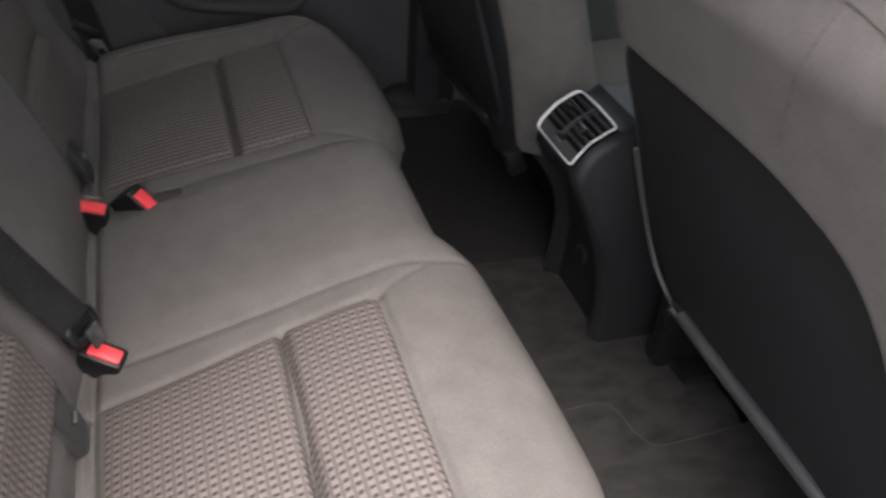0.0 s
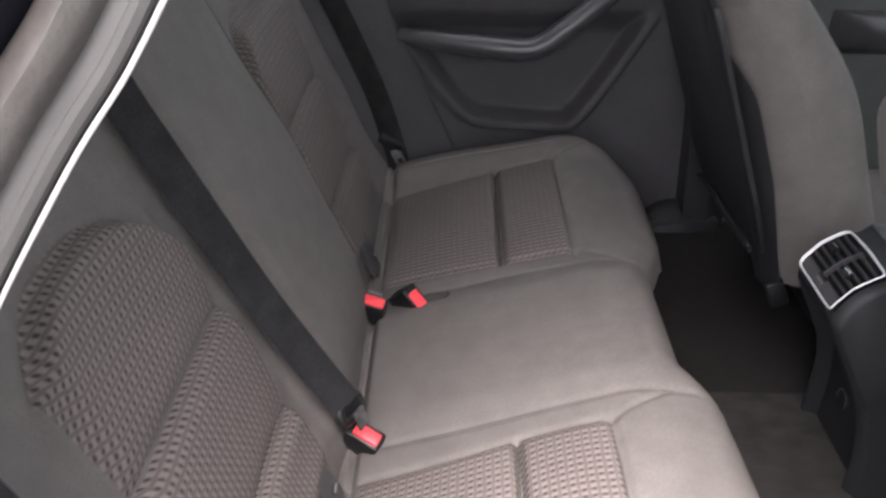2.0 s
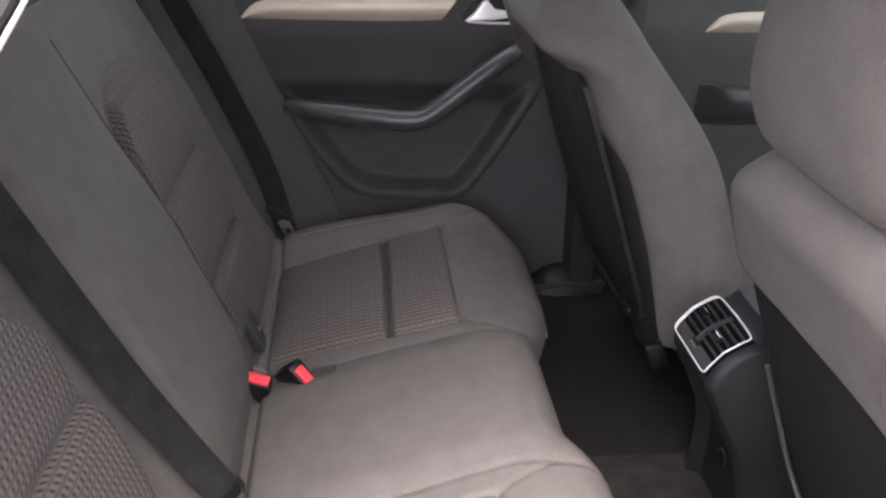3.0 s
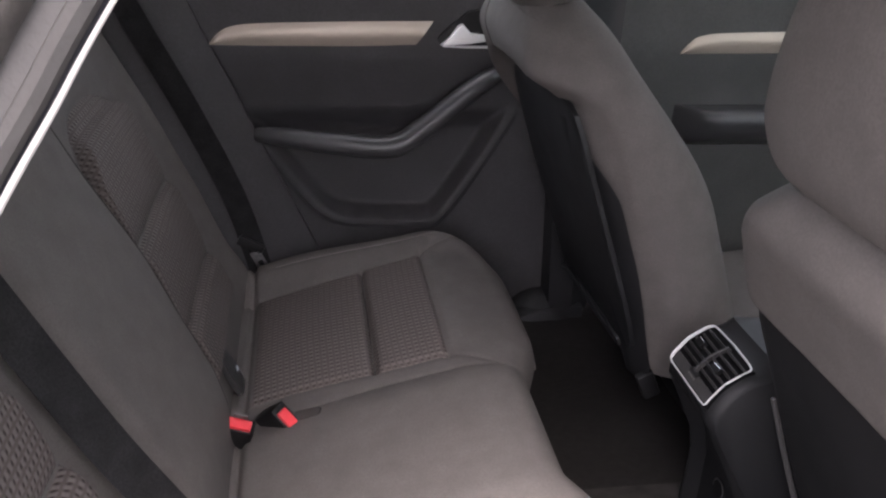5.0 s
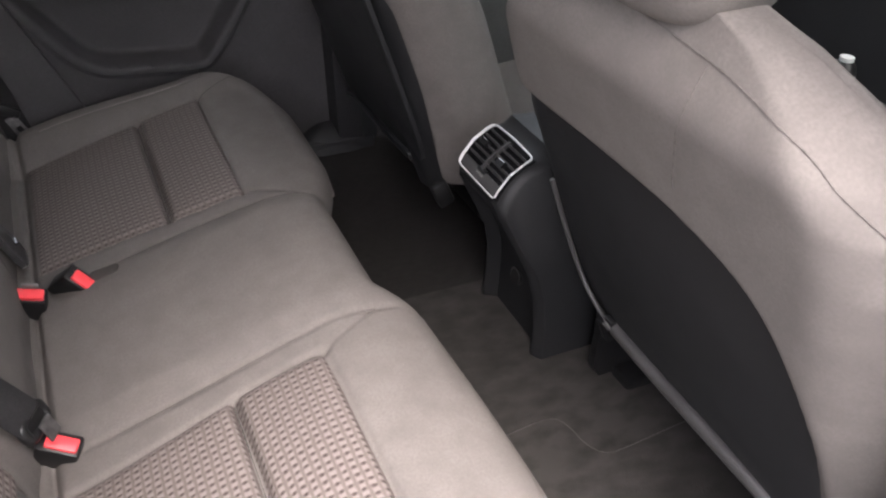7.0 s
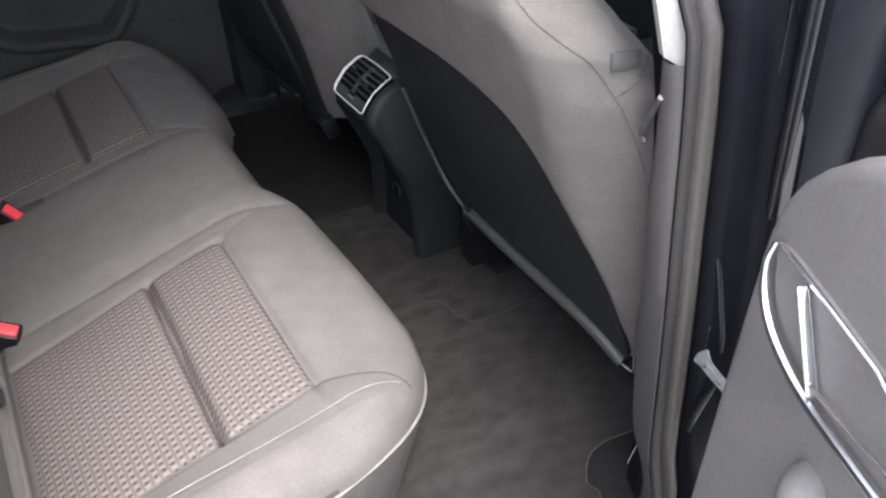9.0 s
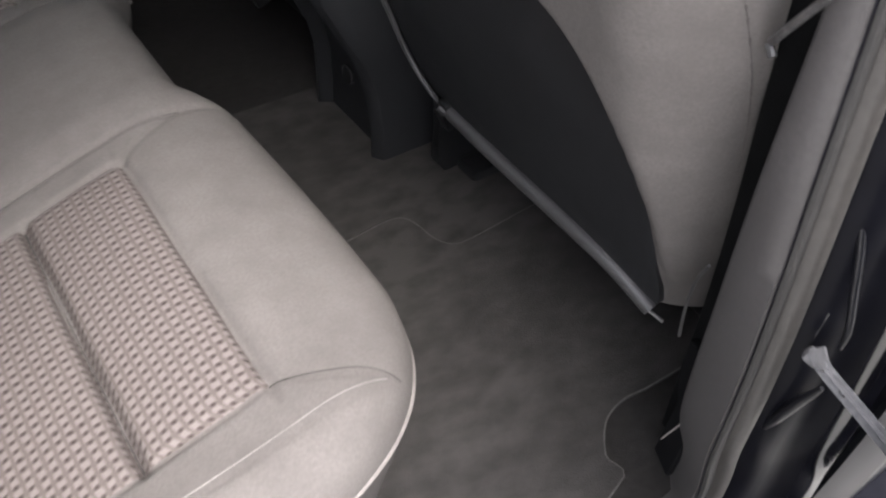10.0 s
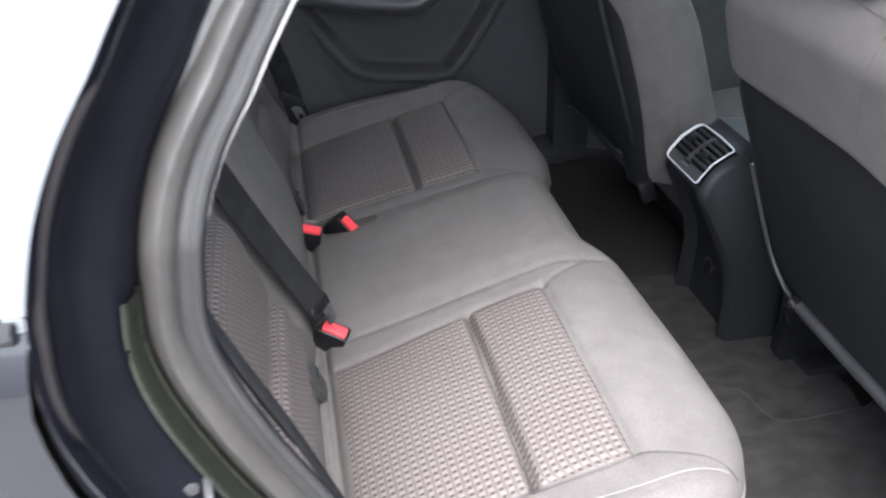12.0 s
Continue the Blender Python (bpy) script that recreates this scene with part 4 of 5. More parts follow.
def side_belt(side, label):
    ob = thing("outer_seat_belt", label, "seat belt", group="outer rear belts")
    y = side * 0.668
    path = spline([(-0.16, side * 0.66, 0.86), (-0.115, side * 0.672, 0.73), (-0.03, side * 0.674, 0.55), (0.045, side * 0.668, 0.375), (0.083, side * 0.66, 0.25), (0.10, side * 0.655, 0.17), (0.10, side * 0.655, 0.1)], 8)
    part("webbing", strip(path, (1, 0, 0.42), 0.047, 0.0018), WEB, ob)
    part("tongue", box((0.056, 0.012, 0.022), (0.079, side * 0.652, 0.258), pose(0, 0, 0, 0, 30, 0), 0.004), BLACK, ob)
    plate_ob = part("tongue_plate", box((0.022, 0.004, 0.04), (0.094, side * 0.648, 0.226), pose(0, 0, 0, 0, -24, 0), 0.0015), STEEL, ob, "steel tongue plate")
    part("slot", box((0.010, 0.005, 0.012), (0.098, side * 0.6475, 0.219), pose(0, 0, 0, 0, -24, 0), 0.001), BLACK, plate_ob)
    return ob


side_belt(1, "black webbing seat belt hanging beside the rear backrest")
near_belt = thing("outer_seat_belt", "black webbing seat belt running down the door side of the backrest", "seat belt", group="outer rear belts")
path = spline([(-0.075, -0.702, 0.83), (-0.036, -0.69, 0.71), (0.0, -0.674, 0.587), (0.043, -0.648, 0.46), (0.082, -0.624, 0.334), (0.11, -0.61, 0.25), (0.12, -0.6, 0.16)], 8)
part("webbing", strip(path, (-0.27, 0.96, 0.1), 0.047, 0.0018), WEB, near_belt)
part("webbing_fold", strip([(p.x - 0.004, p.y + 0.002, p.z) for p in path[8:24]], (-0.3, 0.95, 0.1), 0.046, 0.0018), WEB, near_belt, "second layer of webbing")

for y in (-0.262, 0.285):
    iso = thing("anchor_cover", "dark grey child seat anchor cover between cushion and backrest", "anchor cover", group="anchor covers")
    flap = [(0.019, -0.035), (0.017, 0.02), (0.006, 0.044), (-0.01, 0.048), (-0.018, 0.03), (-0.019, -0.035)]
    flap = [(p.x, p.y) for p in spline([(a, b, 0) for a, b in flap], 4, closed=True)]
    rows = [[back_point(y + a * k, 0.018 + b * k, 0.014 + lift) for a, b in flap] for k, lift in ((1.3, -0.004), (1.28, 0.003), (1.2, 0.005), (1.05, 0.004), (0.5, 0.003), (0.0, 0.003))]
    part("cover_flap", grid_mesh(rows, closed_v=True), COVER, iso)
    part("anchor_bar", tube([back_point(y - 0.006, 0.004, 0.024), back_point(y + 0.008, 0.006, 0.024)], 0.003, 8), SATIN, iso, "bright steel anchor bar")

# ---- side trim behind the doors ----
t = thing("side_trim", "dark grey plastic wheel arch trim beside the rear seat", "side trim", kind="structure")
line = [(-0.03, 0.78), (0.0, 0.70), (0.1, 0.475), (0.212, 0.225), (0.27, 0.10), (0.33, 0.03)]
curve = spline([(a, b, 0) for a, b in line], 6)
part("trim_panel", grid_mesh([[(x, 0.725, z), (x, 0.712, z), (x - 0.012, 0.705, z), (x - 0.1, 0.69, z), (x - 0.3, 0.675, z)] for x, z, _ in curve]), DOORDARK, t)
part("pillar_trim", grid_mesh([[(-0.03 + 0.06 * k, 0.725 - 0.08 * k, 0.78 + 0.38 * k), (-0.05 + 0.06 * k, 0.705 - 0.08 * k, 0.78 + 0.38 * k), (-0.4, 0.66 - 0.08 * k, 0.78 + 0.38 * k)] for k in np.linspace(0, 1, 8)]), DARK, t)

ledge = thing("side_trim", "grey plastic trim between the rear seat and the open door", "side trim", kind="structure")
rows = []
for p in lip[30:105]:
    z = p.z
    k = clamp01((0.83 - z) / 0.67)
    sx, sy = -0.085 + 0.205 * k, -0.718 + 0.118 * k
    rows.append([(p.x, -0.756 + lean_in(z), z), (p.x - 0.004, -0.749 + lean_in(z), z), (p.x * 0.5 + sx * 0.5, -0.742 * 0.5 + (sy - 0.02) * 0.5 - 0.004, z), (sx + 0.008, sy - 0.012, z - 0.002), (sx - 0.03, sy + 0.02, z - 0.002), (sx - 0.12, sy + 0.03, z)])
part("trim_panel", grid_mesh(rows), GREY, ledge, smooth=70)
part("pillar_trim", grid_mesh([[(-0.05 + 0.25 * k, -0.70 + 0.13 * k, 0.80 + 0.36 * k), (-0.10 + 0.25 * k, -0.685 + 0.13 * k, 0.80 + 0.36 * k), (-0.4, -0.66 + 0.1 * k, 0.80 + 0.36 * k)] for k in np.linspace(0, 1, 8)]), DARK, ledge)


# ---- far rear door ----
POCKET = [(0.06, 0.525), (0.105, 0.455), (0.17, 0.365), (0.225, 0.30), (0.275, 0.275), (0.36, 0.268), (0.45, 0.264), (0.48, 0.28), (0.53, 0.35), (0.60, 0.47), (0.628, 0.53), (0.6, 0.60), (0.5, 0.6), (0.2, 0.58)]
POCKET = [(p[0], p[1]) for p in spline([(a, b, 0) for a, b in POCKET], 4, closed=True)]


def door_depth(x, z):
    """How far the inner door panel stands proud of its base plane."""
    d = segment_distance(x, z, POCKET, True)
    low = 1 - smooth01(0.46, 0.53, z)
    h = 0.015 * smooth01(0.017, 0.007, d) * low
    if inside(x, z, POCKET) and z < 0.53:
        h -= 0.042 * smooth01(0.007, 0.026, d) * low
    h += 0.02 * smooth01(0.52, 0.64, z)
    return h


far_door = thing("rear_door", "dark grey closed rear door with beige trim strip and pocket", "car door", (0, 0, 0), group="rear doors", kind="structure")
xs, zs = np.linspace(-0.06, 0.80, 190), np.linspace(0.0, 0.76, 170)
part("door_panel", grid_mesh([[(x, 0.738 - door_depth(x, z), z) for x in xs] for z in zs]), DOORDARK, far_door, smooth=60)
arm = spline([(0.10, 0.712, 0.474), (0.16, 0.69, 0.474), (0.27, 0.672, 0.466), (0.37, 0.668, 0.462), (0.43, 0.672, 0.497), (0.50, 0.678, 0.553), (0.55, 0.684, 0.59), (0.585, 0.706, 0.605)], 7)
part("armrest", tube(arm, lambda t: 0.006 + 0.02 * math.sin(math.pi * clamp01(t * 0.9 + 0.06)) ** 0.5, 14, flat=0.9), SOFT, far_door, "rounded armrest with a raised pull handle")


def trim_strip(parent, level, top, bottom, depth):
    """A convex metal strip between an upper and a lower line of (x, z)."""
    upper, lower = spline([(a, b, 0) for a, b in top], 8), spline([(a, b, 0) for a, b in bottom], 8)
    rows = []
    for p, q in zip(upper, lower):
        rows.append([(p.x + (q.x - p.x) * v, level - 0.004 - depth * math.sin(math.pi * v), p.y + (q.y - p.y) * v) for v in np.linspace(0, 1, 14)])
    part("trim_strip", grid_mesh(rows), CHAMP, parent, "champagne satin metal trim strip", smooth=60)


trim_strip(far_door, 0.722, [(0.02, 0.651), (0.035, 0.669), (0.062, 0.684), (0.12, 0.691), (0.3, 0.697), (0.449, 0.700)], [(0.02, 0.649), (0.05, 0.649), (0.09, 0.649), (0.15, 0.649), (0.3, 0.650), (0.416, 0.654)], 0.006)
cup = [(0.462, 0.655), (0.50, 0.706), (0.53, 0.722), (0.6, 0.724), (0.665, 0.722), (0.672, 0.69), (0.655, 0.664), (0.62, 0.655)]
handle = part("handle_cup", plate([(p[0], p[1]) for p in spline([(a, b, 0) for a, b in cup], 4, closed=True)], -0.006, "y", 0.72), BLACK, far_door, "black handle recess")
part("handle_rim", tube([(p[0], 0.711, p[1]) for p in spline([(0.468, 0.654, 0), (0.53, 0.652, 0), (0.62, 0.654, 0), (0.655, 0.665, 0), (0.672, 0.69, 0), (0.675, 0.72, 0)], 6)], 0.003, 8), CHROME, handle, "chrome rim")
wedge = [(0.463, 0.656), (0.48, 0.671), (0.497, 0.694), (0.506, 0.697), (0.522, 0.68), (0.56, 0.675), (0.605, 0.674), (0.606, 0.669), (0.56, 0.666), (0.52, 0.659)]
part("lever", plate(wedge, -0.012, "y", 0.713, 0.003), CHROME, handle, "chrome door lever")

front_far = thing("front_door", "closed front door, grey lightened for window light, with beige trim strip", "car door", group="front doors", kind="structure")
part("door_panel", grid_mesh([[(x, 0.742 - 0.02 * smooth01(0.5, 0.66, z) + 0.02 * smooth01(0.5, 0.2, z), z) for x in np.linspace(0.84, 1.75, 40)] for z in np.linspace(0.0, 0.78, 50)]), LITDOOR, front_far)
trim_strip(front_far, 0.727, [(0.974, 0.642), (0.99, 0.663), (1.015, 0.68), (1.1, 0.688), (1.5, 0.699)], [(0.974, 0.640), (1.0, 0.640), (1.05, 0.641), (1.2, 0.643), (1.5, 0.65)], 0.006)
rest = [(0.742, 0.526), (0.70, 0.526), (0.685, 0.522), (0.677, 0.511), (0.676, 0.497), (0.683, 0.477), (0.70, 0.456), (0.738, 0.435)]
rows = []
for x in np.linspace(0.99, 1.6, 30):
    grow = smooth01(0.985, 1.06, x)
    rows.append([(x, 0.742 + (p.x - 0.742) * grow, p.y + 0.02 * smooth01(1.25, 1.6, x)) for p in spline([(a, b, 0) for a, b in rest], 4)])
part("armrest", grid_mesh(rows), SOFT, front_far, "dark armrest with a sheen", smooth=70)
solid("pillar_trim", grid_mesh([[(0.735 - 0.02 * k, 0.735, z), (0.745 - 0.02 * k, 0.70, z), (0.80 - 0.02 * k, 0.695, z), (0.85, 0.735, z)] for z, k in zip(np.linspace(0.02, 1.15, 24), np.linspace(0, 3, 24))]), DARK, "dark grey plastic pillar trim between the far doors", "pillar", kind="structure")
solid("sill_trim", box((0.62, 0.06, 0.05), (0.52, 0.72, 0.03), None, 0.012), DARK, "dark plastic door sill trim", "sill", kind="structure")
rows = [[(0.66 + 0.14 * u, 0.735 - 0.055 * v, 0.075 - 0.05 * v ** 2 + 0.012 * math.sin(math.pi * u) * (1 - v) - 0.02 * abs(2 * u - 1) ** 3) for v in np.linspace(0, 1, 8)] for u in np.linspace(0, 1, 16)]
solid("sill_plate", grid_mesh(rows), CONSOLE, "dark grey plastic scuff plate at the far sill", "sill", kind="structure")

for name, x0, x1 in (("window_1", 0.0, 0.72), ("window_2", 0.82, 1.6)):
    w = solid(name, box((x1 - x0, 0.004, 0.38), ((x0 + x1) / 2, 0.70, 0.96), pose(0, 0, 0, 16, 0, 0)), GLASS, "clear side window above the far door", "window", kind="structure")
    w.visible_shadow = False
for x in (-0.05, 0.76, 1.62):
    solid("window_pillar", box((0.09, 0.05, 0.48), (x, 0.69, 0.97), pose(0, 0, 0, 16, 0, 0), 0.015), DARK, "dark pillar between the side windows", "pillar", kind="structure")

# ---- near pillar ----
pillar = thing("pillar_trim", "grey plastic pillar trim beside the open rear door", "pillar", kind="structure")
EDGE = spline([(0.80, -0.05, 0), (0.798, 0.05, 0), (0.782, 0.12, 0), (0.758, 0.19, 0), (0.745, 0.262, 0), (0.733, 0.357, 0), (0.722, 0.44, 0), (0.714, 0.508, 0), (0.709, 0.57, 0), (0.704, 0.63, 0), (0.697, 0.69, 0)], 5)
front_lip = [p for p in lip if p.x > 0.68 and 0.0 < p.z < 0.75]
trim_rows = []
for e in EDGE:
    b = min(front_lip, key=lambda p: abs(p.z - e.y))
    by = -0.756 - bulge(b.x, e.y)
    trim_rows.append([(e.x + 0.16, -0.728, e.y), (e.x + 0.03, -0.735, e.y), (e.x + 0.006, -0.738, e.y), (e.x + 0.001, -0.7405, e.y), (e.x - 0.001, -0.744, e.y),
                      (e.x * 0.5 + b.x * 0.5 - 0.004, -0.372 + by * 0.5, e.y), (b.x - 0.001, by + 0.002, e.y), (b.x + 0.004, by, e.y)])
part("lower_trim", grid_mesh(trim_rows), PILLARGREY, pillar, smooth=70)
up = [(0.692, 0.695), (0.682, 0.74), (0.66, 0.84), (0.62, 0.94), (0.59, 1.05), (0.55, 1.15)]
upb = [(0.714, 0.68), (0.70, 0.74), (0.678, 0.84), (0.65, 0.94), (0.62, 1.05), (0.58, 1.15)]
part("upper_trim", grid_mesh([[(a[0] + 0.1, -0.728 + lean_in(a[1]), a[1]), (a[0] + 0.004, -0.737 + lean_in(a[1]), a[1]), (a[0], -0.747 + lean_in(a[1]), a[1]), (b[0], -0.756 - bulge(b[0], b[1]) + lean_in(b[1]), b[1])] for a, b in zip(up, upb)]), PALE, pillar, "pale upper pillar trim")
part("pillar_core", box((0.13, 0.06, 1.5), (0.863, -0.815, 0.45), pose(0, 0, 0, 0, -6, 0), 0.02), JAMB, body)
# Slim bars added where the pillar shows bright streaks of reflected light.
for y, r in ((-0.827, 0.0075), (-0.806, 0.0022)):
    part("pillar_streak", tube([(0.797 - 0.105 * (z - 0.45), y, z) for z in np.linspace(0.25, 0.95, 16)], r, 10), STREAK, body, "thin ridge added to catch a highlight on the pillar")

fb = thing("front_seat_belt", "black front seat belt hanging inside the pillar", "seat belt")
path = spline([(0.70, -0.64, 0.95), (0.718, -0.70, 0.76), (0.734, -0.721, 0.65), (0.742, -0.7235, 0.60), (0.756, -0.7235, 0.52), (0.773, -0.7235, 0.435), (0.788, -0.7235, 0.345), (0.80, -0.7235, 0.25), (0.806, -0.724, 0.17), (0.81, -0.728, 0.07)], 8)
part("webbing", strip(path, (0.1, 1, 0.02), 0.047, 0.0018), BELTSHADE, fb)
part("guide_bar", tube(spline([(0.722, -0.708, 0.597), (0.709, -0.728, 0.628), (0.699, -0.7455, 0.655)], 5), 0.003, 8), STEEL, fb, "steel belt guide bar")
part("guide_end", tube([(0.727, -0.704, 0.592), (0.725, -0.711, 0.586)], 0.003, 8), STEEL, fb, "bright end of the guide bar")
part("anchor_sleeve", strip(spline([(0.79, -0.722, 0.24), (0.788, -0.728, 0.19), (0.782, -0.74, 0.165), (0.782, -0.74, 0.13), (0.79, -0.735, 0.05)], 5), (0.35, 0.93, 0.1), 0.034, 0.008), VENTBLACK, fb, "black anchor sleeve")
part("sleeve_stitching", tube([(0.779, -0.7265, 0.095), (0.768, -0.75, 0.182)], 0.0009, 5), PIPING, fb, "pale stitched line")
part("anchor_loop", tube(spline([(0.797, -0.69, 0.225), (0.794, -0.686, 0.27), (0.786, -0.690, 0.315), (0.772, -0.703, 0.355)], 6), 0.0016, 8), RAILGREY, fb, "grey cable loop")

check = thing("door_check", "worn steel door check strap at the pillar", "door check")
strap_path = spline([(0.744, -0.823, 0.389), (0.739, -0.832, 0.385), (0.738, -0.842, 0.381), (0.740, -0.877, 0.369), (0.742, -0.915, 0.355), (0.744, -0.96, 0.338)], 6)
part("strap", strip(strap_path, (0.62, 0.25, 0.74), 0.0115, 0.005), ZINC, check, "flat pale steel strap")
part("strap_rib", strip([p + Vector((-0.002, 0, 0.003)) for p in strap_path[8:]], (0.62, 0.25, 0.74), 0.003, 0.006), ZINC, check, "pressed rib along the strap")
for k in (9, 15):
    p = strap_path[k]
    part("rivet", tube([p + Vector((-0.004, 0.002, 0.004)), p + Vector((0.004, -0.002, -0.004))], 0.0042 if k == 9 else 0.0026, 12), ZINC, check, "round rivet head")
part("stop_block", box((0.012, 0.016, 0.012), (0.745, -0.824, 0.378), pose(0, 0, 0, 20, 10, 25), 0.004), ZINC, check, "grey stop block")
part("bracket", box((0.02, 0.016, 0.036), (0.768, -0.806, 0.395), None, 0.004), PAINT, check)

striker = thing("latch_striker", "bright steel latch striker on the door jamb", "latch striker")
part("striker_plate", box((0.026, 0.004, 0.04), (-0.022, -0.782, 0.545), pose(0, 0, 0, 0, -28, 0), 0.0015), STEEL, striker)
part("loop", tube(spline([(-0.012, -0.782, 0.565), (-0.01, -0.80, 0.562), (-0.014, -0.812, 0.55), (-0.022, -0.80, 0.534), (-0.024, -0.782, 0.53)], 5), 0.0028, 8), STEEL, striker, "bright steel loop")
for z in (0.528, 0.562):
    part("bolt", tube([(-0.03 + (z - 0.545) * 0.5, -0.783, z), (-0.03 + (z - 0.545) * 0.5, -0.788, z)], 0.005, 8), STEEL, striker)

band = [i for i in range(len(lip) // 2) if 0.5 < lip[i].z < 0.70]


def along_jamb(o, y):
    return [lip[i] + OUT[i] * o + Vector((0, -y, 0)) for i in band]


flap = thing("jamb_flap", "dark olive rubber flap on the door jamb above the striker", "rubber flap")
part("flap", grid_mesh([along_jamb(o, y) for o, y in ((0.035, 0.7605), (0.036, 0.770), (0.0375, 0.777), (0.0395, 0.7835), (0.042, 0.785))]), OLIVE_DARK, flap)
part("flap_edge", tube(along_jamb(0.042, 0.785), lambda t: 0.0012 * math.sin(math.pi * clamp01(0.04 + 0.92 * t)) ** 0.4, 8), OLIVE, flap, "pale olive outer edge")
part("flap_edge", tube(along_jamb(0.0362, 0.768), lambda t: 0.001 * math.sin(math.pi * clamp01(0.04 + 0.92 * t)) ** 0.4, 8), OLIVE, flap, "pale olive inner edge")

# closed front door on the near side, seen past the pillar
near_front = thing("front_door", "black painted closed front door on the near side", "car door", group="front doors", kind="structure")
rows = [[(x, -0.862 - 0.025 * math.sin(math.pi * clamp01((z + 0.25) / 0.95)) + 0.02 * smooth01(0.90, 0.865, x), z) for x in np.linspace(0.865, 1.9, 24)] for z in np.linspace(-0.24, 0.72, 24)]
part("outer_skin", grid_mesh(rows), JAMB, near_front)
part("door_panel", grid_mesh([[(x, -0.765 + 0.012 * math.sin(z * 9), z) for x in np.linspace(0.875, 1.75, 12)] for z in np.linspace(-0.1, 0.72, 24)]), DOORDARK, near_front, "dark inner panel")
part("window_frame", tube([(0.80, -0.79, 0.72), (0.72, -0.77, 1.16), (1.25, -0.77, 1.16), (1.8, -0.79, 0.76)], 0.03, 8), PAINT, near_front, "black window frame")
part("window", box((0.95, 0.004, 0.44), (1.26, -0.785, 0.94)), TINT, near_front, "tinted door window glass")
part("rear_edge", grid_mesh([[(0.868, y, z) for y in np.linspace(-0.86, -0.77, 4)] for z in np.linspace(-0.24, 0.72, 12)]), JAMB, near_front)
# Thin tubes follow the hinge's highlights, so the streaks are put into the shape.
part("hinge_streak", tube(spline([(0.757, -0.788, 0.55), (0.757, -0.800, 0.50), (0.757, -0.811, 0.47), (0.757, -0.821, 0.44), (0.757, -0.831, 0.41), (0.760, -0.832, 0.388)], 8), lambda t: 0.0015 + 0.002 * math.sin(math.pi * clamp01(t * 0.85 + 0.1)), 12), STREAK, body, "black hinge tube laid along a highlight streak")
part("hinge_streak", tube(spline([(0.757, -0.838, 0.345), (0.757, -0.829, 0.315), (0.759, -0.821, 0.28), (0.765, -0.815, 0.25)], 8), lambda t: 0.002 + 0.003 * math.sin(math.pi * t), 12), STREAK, body, "black hinge tube laid along a highlight streak")

# ---- open rear door ----
OPEN = radians(68)
DOOR = Matrix.Translation((0.62, -0.955, 0)) @ Matrix(((-math.cos(OPEN), 0, -math.sin(OPEN), 0), (-math.sin(OPEN), 0, math.cos(OPEN), 0), (0, 1, 0, 0), (0, 0, 0, 1)))
# local axes: x along the door from its hinge side, y up, z out of the inner face
near_door = thing("rear_door", "grey open rear door with chrome handle", "car door", group="rear doors")
near_door.matrix_world = DOOR
trim_out = [(-0.035, 0.12), (-0.034, 0.33), (-0.033, 0.485), (-0.031, 0.604), (-0.03, 0.64), (-0.024, 0.67), (-0.012, 0.692), (0.006, 0.712), (0.03, 0.732), (0.06, 0.748), (0.15, 0.765), (0.75, 0.80), (0.8, 0.7), (0.74, 0.4), (0.6, 0.15)]
bm = bmesh.new()
f = bm.faces.new([bm.verts.new((a, b, 0)) for a, b in trim_out])
r = bmesh.ops.extrude_face_region(bm, geom=[f])
bmesh.ops.translate(bm, verts=[v for v in r["geom"] if isinstance(v, bmesh.types.BMVert)], vec=(0, 0, -0.06))
bmesh.ops.bevel(bm, geom=[e for e in bm.edges if all(v.co.z > -0.001 for v in e.verts)], offset=0.014, segments=4, profile=0.5, affect="EDGES")
part("door_panel", bm, GREY, near_door, "grey plastic inner door panel", smooth=50)
part("door_shell", box((0.86, 0.75, 0.1), (0.36, 0.37, -0.115), None, 0.03), PAINT, near_door, "black painted door shell")
cup = spline([(0.0, 0.650, 0), (-0.001, 0.635, 0), (0.008, 0.612, 0), (0.03, 0.594, 0), (0.07, 0.583, 0), (0.12, 0.582, 0), (0.19, 0.586, 0), (0.235, 0.60, 0), (0.19, 0.638, 0), (0.118, 0.643, 0), (0.05, 0.649, 0)], 5, closed=True)
recess = part("handle_cup", plate([(p.x, p.y) for p in cup], 0.003, "z", 0.0), GREY, near_door, "grey handle recess")
rim = spline([(-0.001, 0.652, 0.008), (-0.001, 0.635, 0.011), (0.008, 0.612, 0.011), (0.03, 0.594, 0.011), (0.07, 0.583, 0.011), (0.12, 0.582, 0.011), (0.19, 0.586, 0.011), (0.235, 0.60, 0.008)], 6)
part("handle_rim", tube(rim, lambda t: 0.002 + 0.002 * math.sin(math.pi * t), 8), SATIN, recess, "chrome rim")
part("upper_rim", tube([(0.0, 0.651, 0.005), (0.118, 0.643, 0.005), (0.235, 0.60, 0.005)], 0.0013, 6), SATIN, recess)
part("lever", box((0.0032, 0.072, 0.008), (0.062, 0.617, 0.010), pose(0, 0, 0, 0, 0, 36), 0.002), SATIN, recess, "chrome lever")
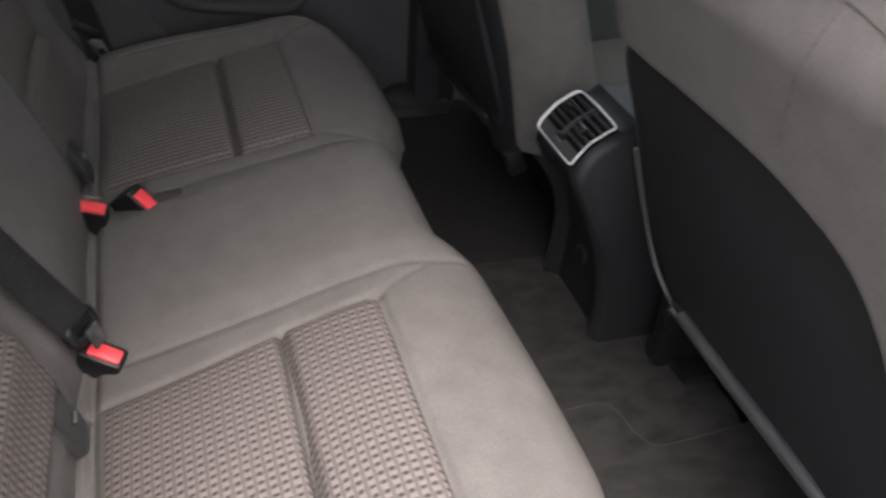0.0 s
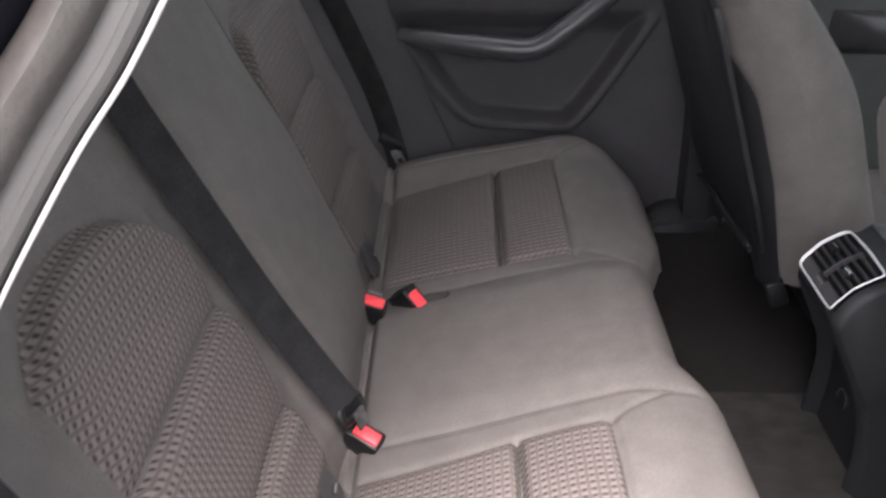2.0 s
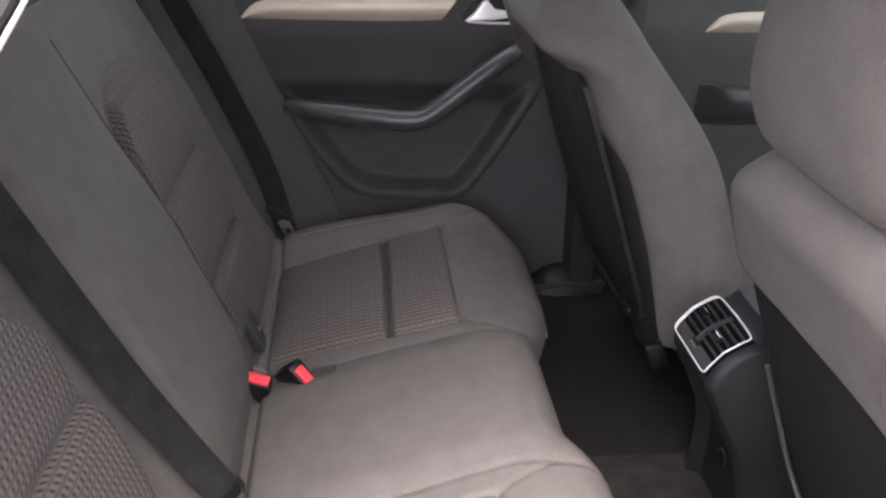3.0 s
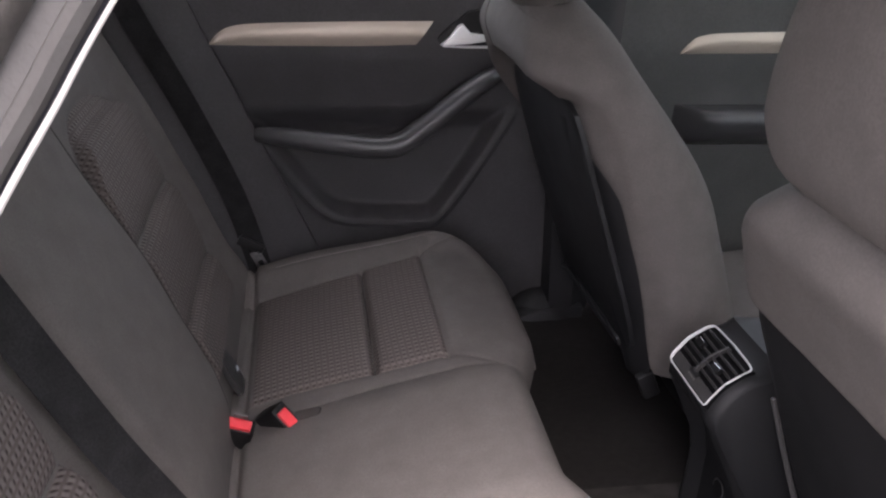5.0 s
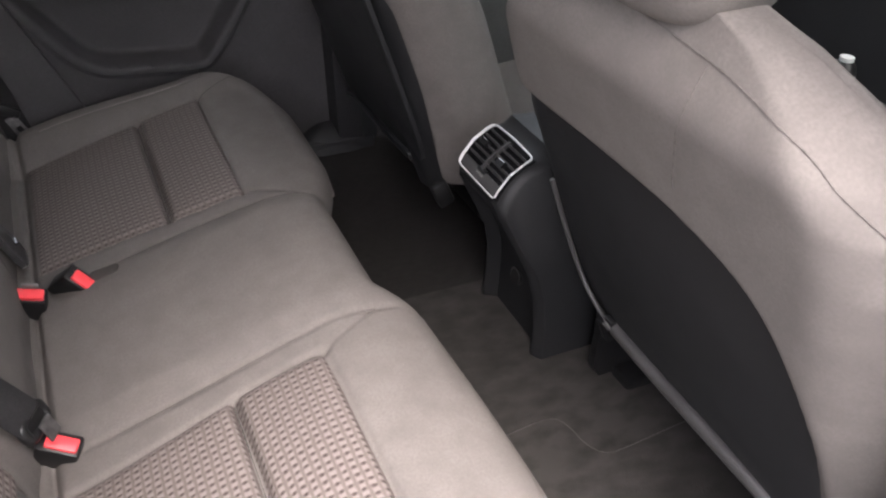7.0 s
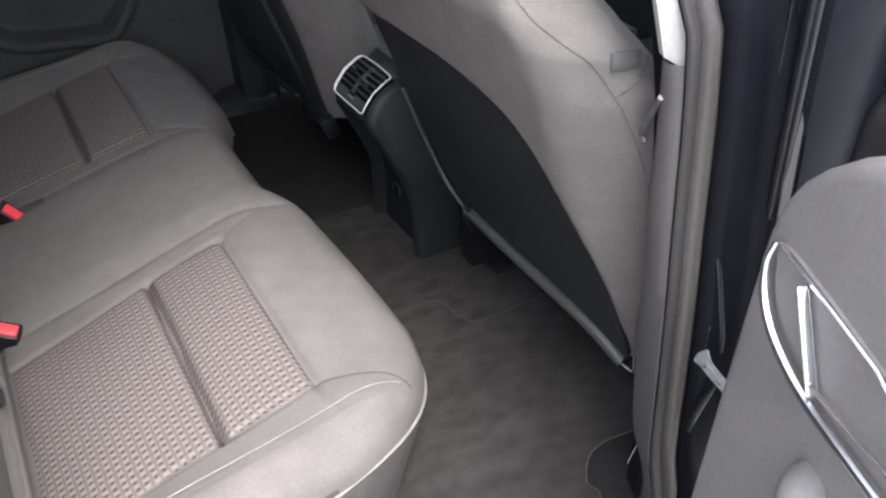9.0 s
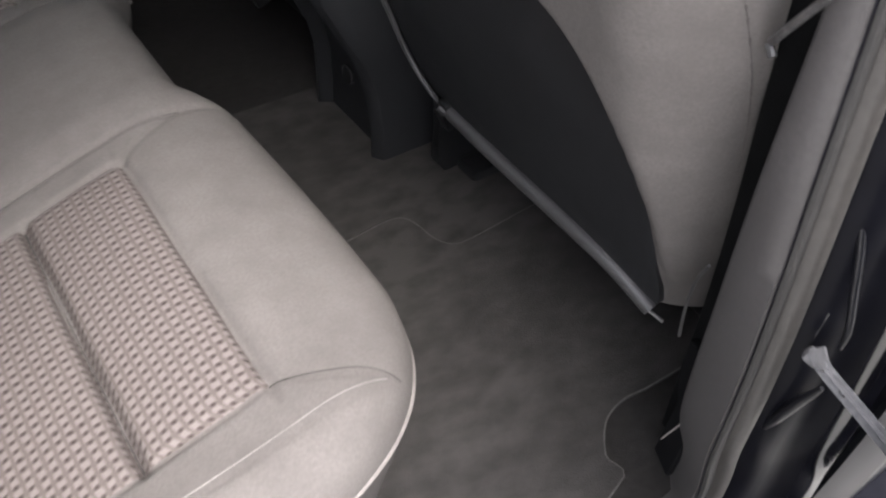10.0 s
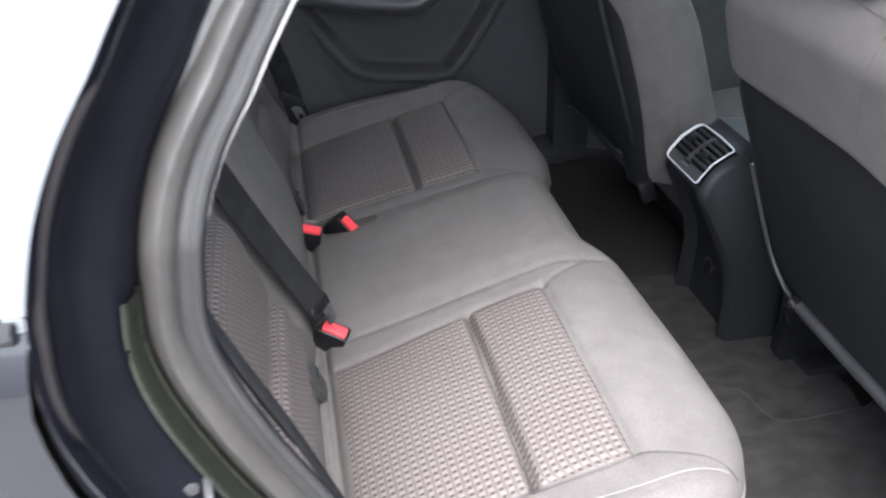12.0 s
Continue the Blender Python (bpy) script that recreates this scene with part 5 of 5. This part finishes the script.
part("lever", tube([(0.08, 0.596, 0.012), (0.14, 0.603, 0.012), (0.2, 0.606, 0.01)], 0.0015, 6), SATIN, recess)
part("pull_handle", tube(spline([(0.085, 0.52, -0.02), (0.105, 0.512, 0.004), (0.16, 0.475, 0.02), (0.3, 0.4, 0.03), (0.5, 0.4, 0.02)], 7), lambda t: 0.013 + 0.008 * smooth01(0.0, 0.3, t), 14), GREY, near_door, "grey pull handle")
glass_near = part("window", box((0.74, 0.4, 0.004), (0.42, 0.98, -0.1)), GREEN, near_door, "door window glass")
glass_near.visible_shadow = False
part("window_frame", tube([(-0.02, 0.76, -0.1), (0.03, 1.2, -0.1), (0.7, 1.22, -0.1), (0.83, 0.8, -0.1)], 0.03, 8), PAINT, near_door, "black window frame")

# ---- mats ----
def mat(outline, z, label, bound=True):
    ring = [(p[0], p[1]) for p in spline([(a, b, 0) for a, b in outline], 5, closed=True)]
    ob = thing("floor_mat", label, "floor mat", group="floor mats")
    bm = plate(ring, 0.008, "z", FLOOR - 0.006 + z)
    bmesh.ops.triangulate(bm, faces=[f for f in bm.faces if len(f.verts) > 4])
    part("mat_top", bm, MAT, ob, smooth=20)
    if bound:
        part("bound_edge", tube([(a, b, FLOOR + 0.001 + z) for a, b in ring], 0.0013, 6, closed=True), BOUND, ob, "stitched binding")
    return ob


WAVE = [(0.48, -0.24), (0.60, -0.24), (0.69, -0.232), (0.745, -0.228), (0.768, -0.237), (0.777, -0.262), (0.781, -0.292), (0.796, -0.316), (0.83, -0.322), (0.95, -0.315)]
mat(WAVE + [(1.0, -0.32), (1.0, -0.6), (0.95, -0.645), (0.866, -0.648), (0.82, -0.644), (0.78, -0.655), (0.748, -0.688), (0.73, -0.725), (0.5, -0.725)], 0.004, "dark grey carpet floor mat in front of the rear seat")
mat([(0.42, 0.12), (0.55, 0.121), (0.70, 0.122), (0.80, 0.121), (0.86, 0.12), (0.95, 0.11), (0.95, -0.1)] + [(a, b + 0.004) for a, b in WAVE[::-1]], 0.002, "dark grey carpet mat over the floor tunnel", False)
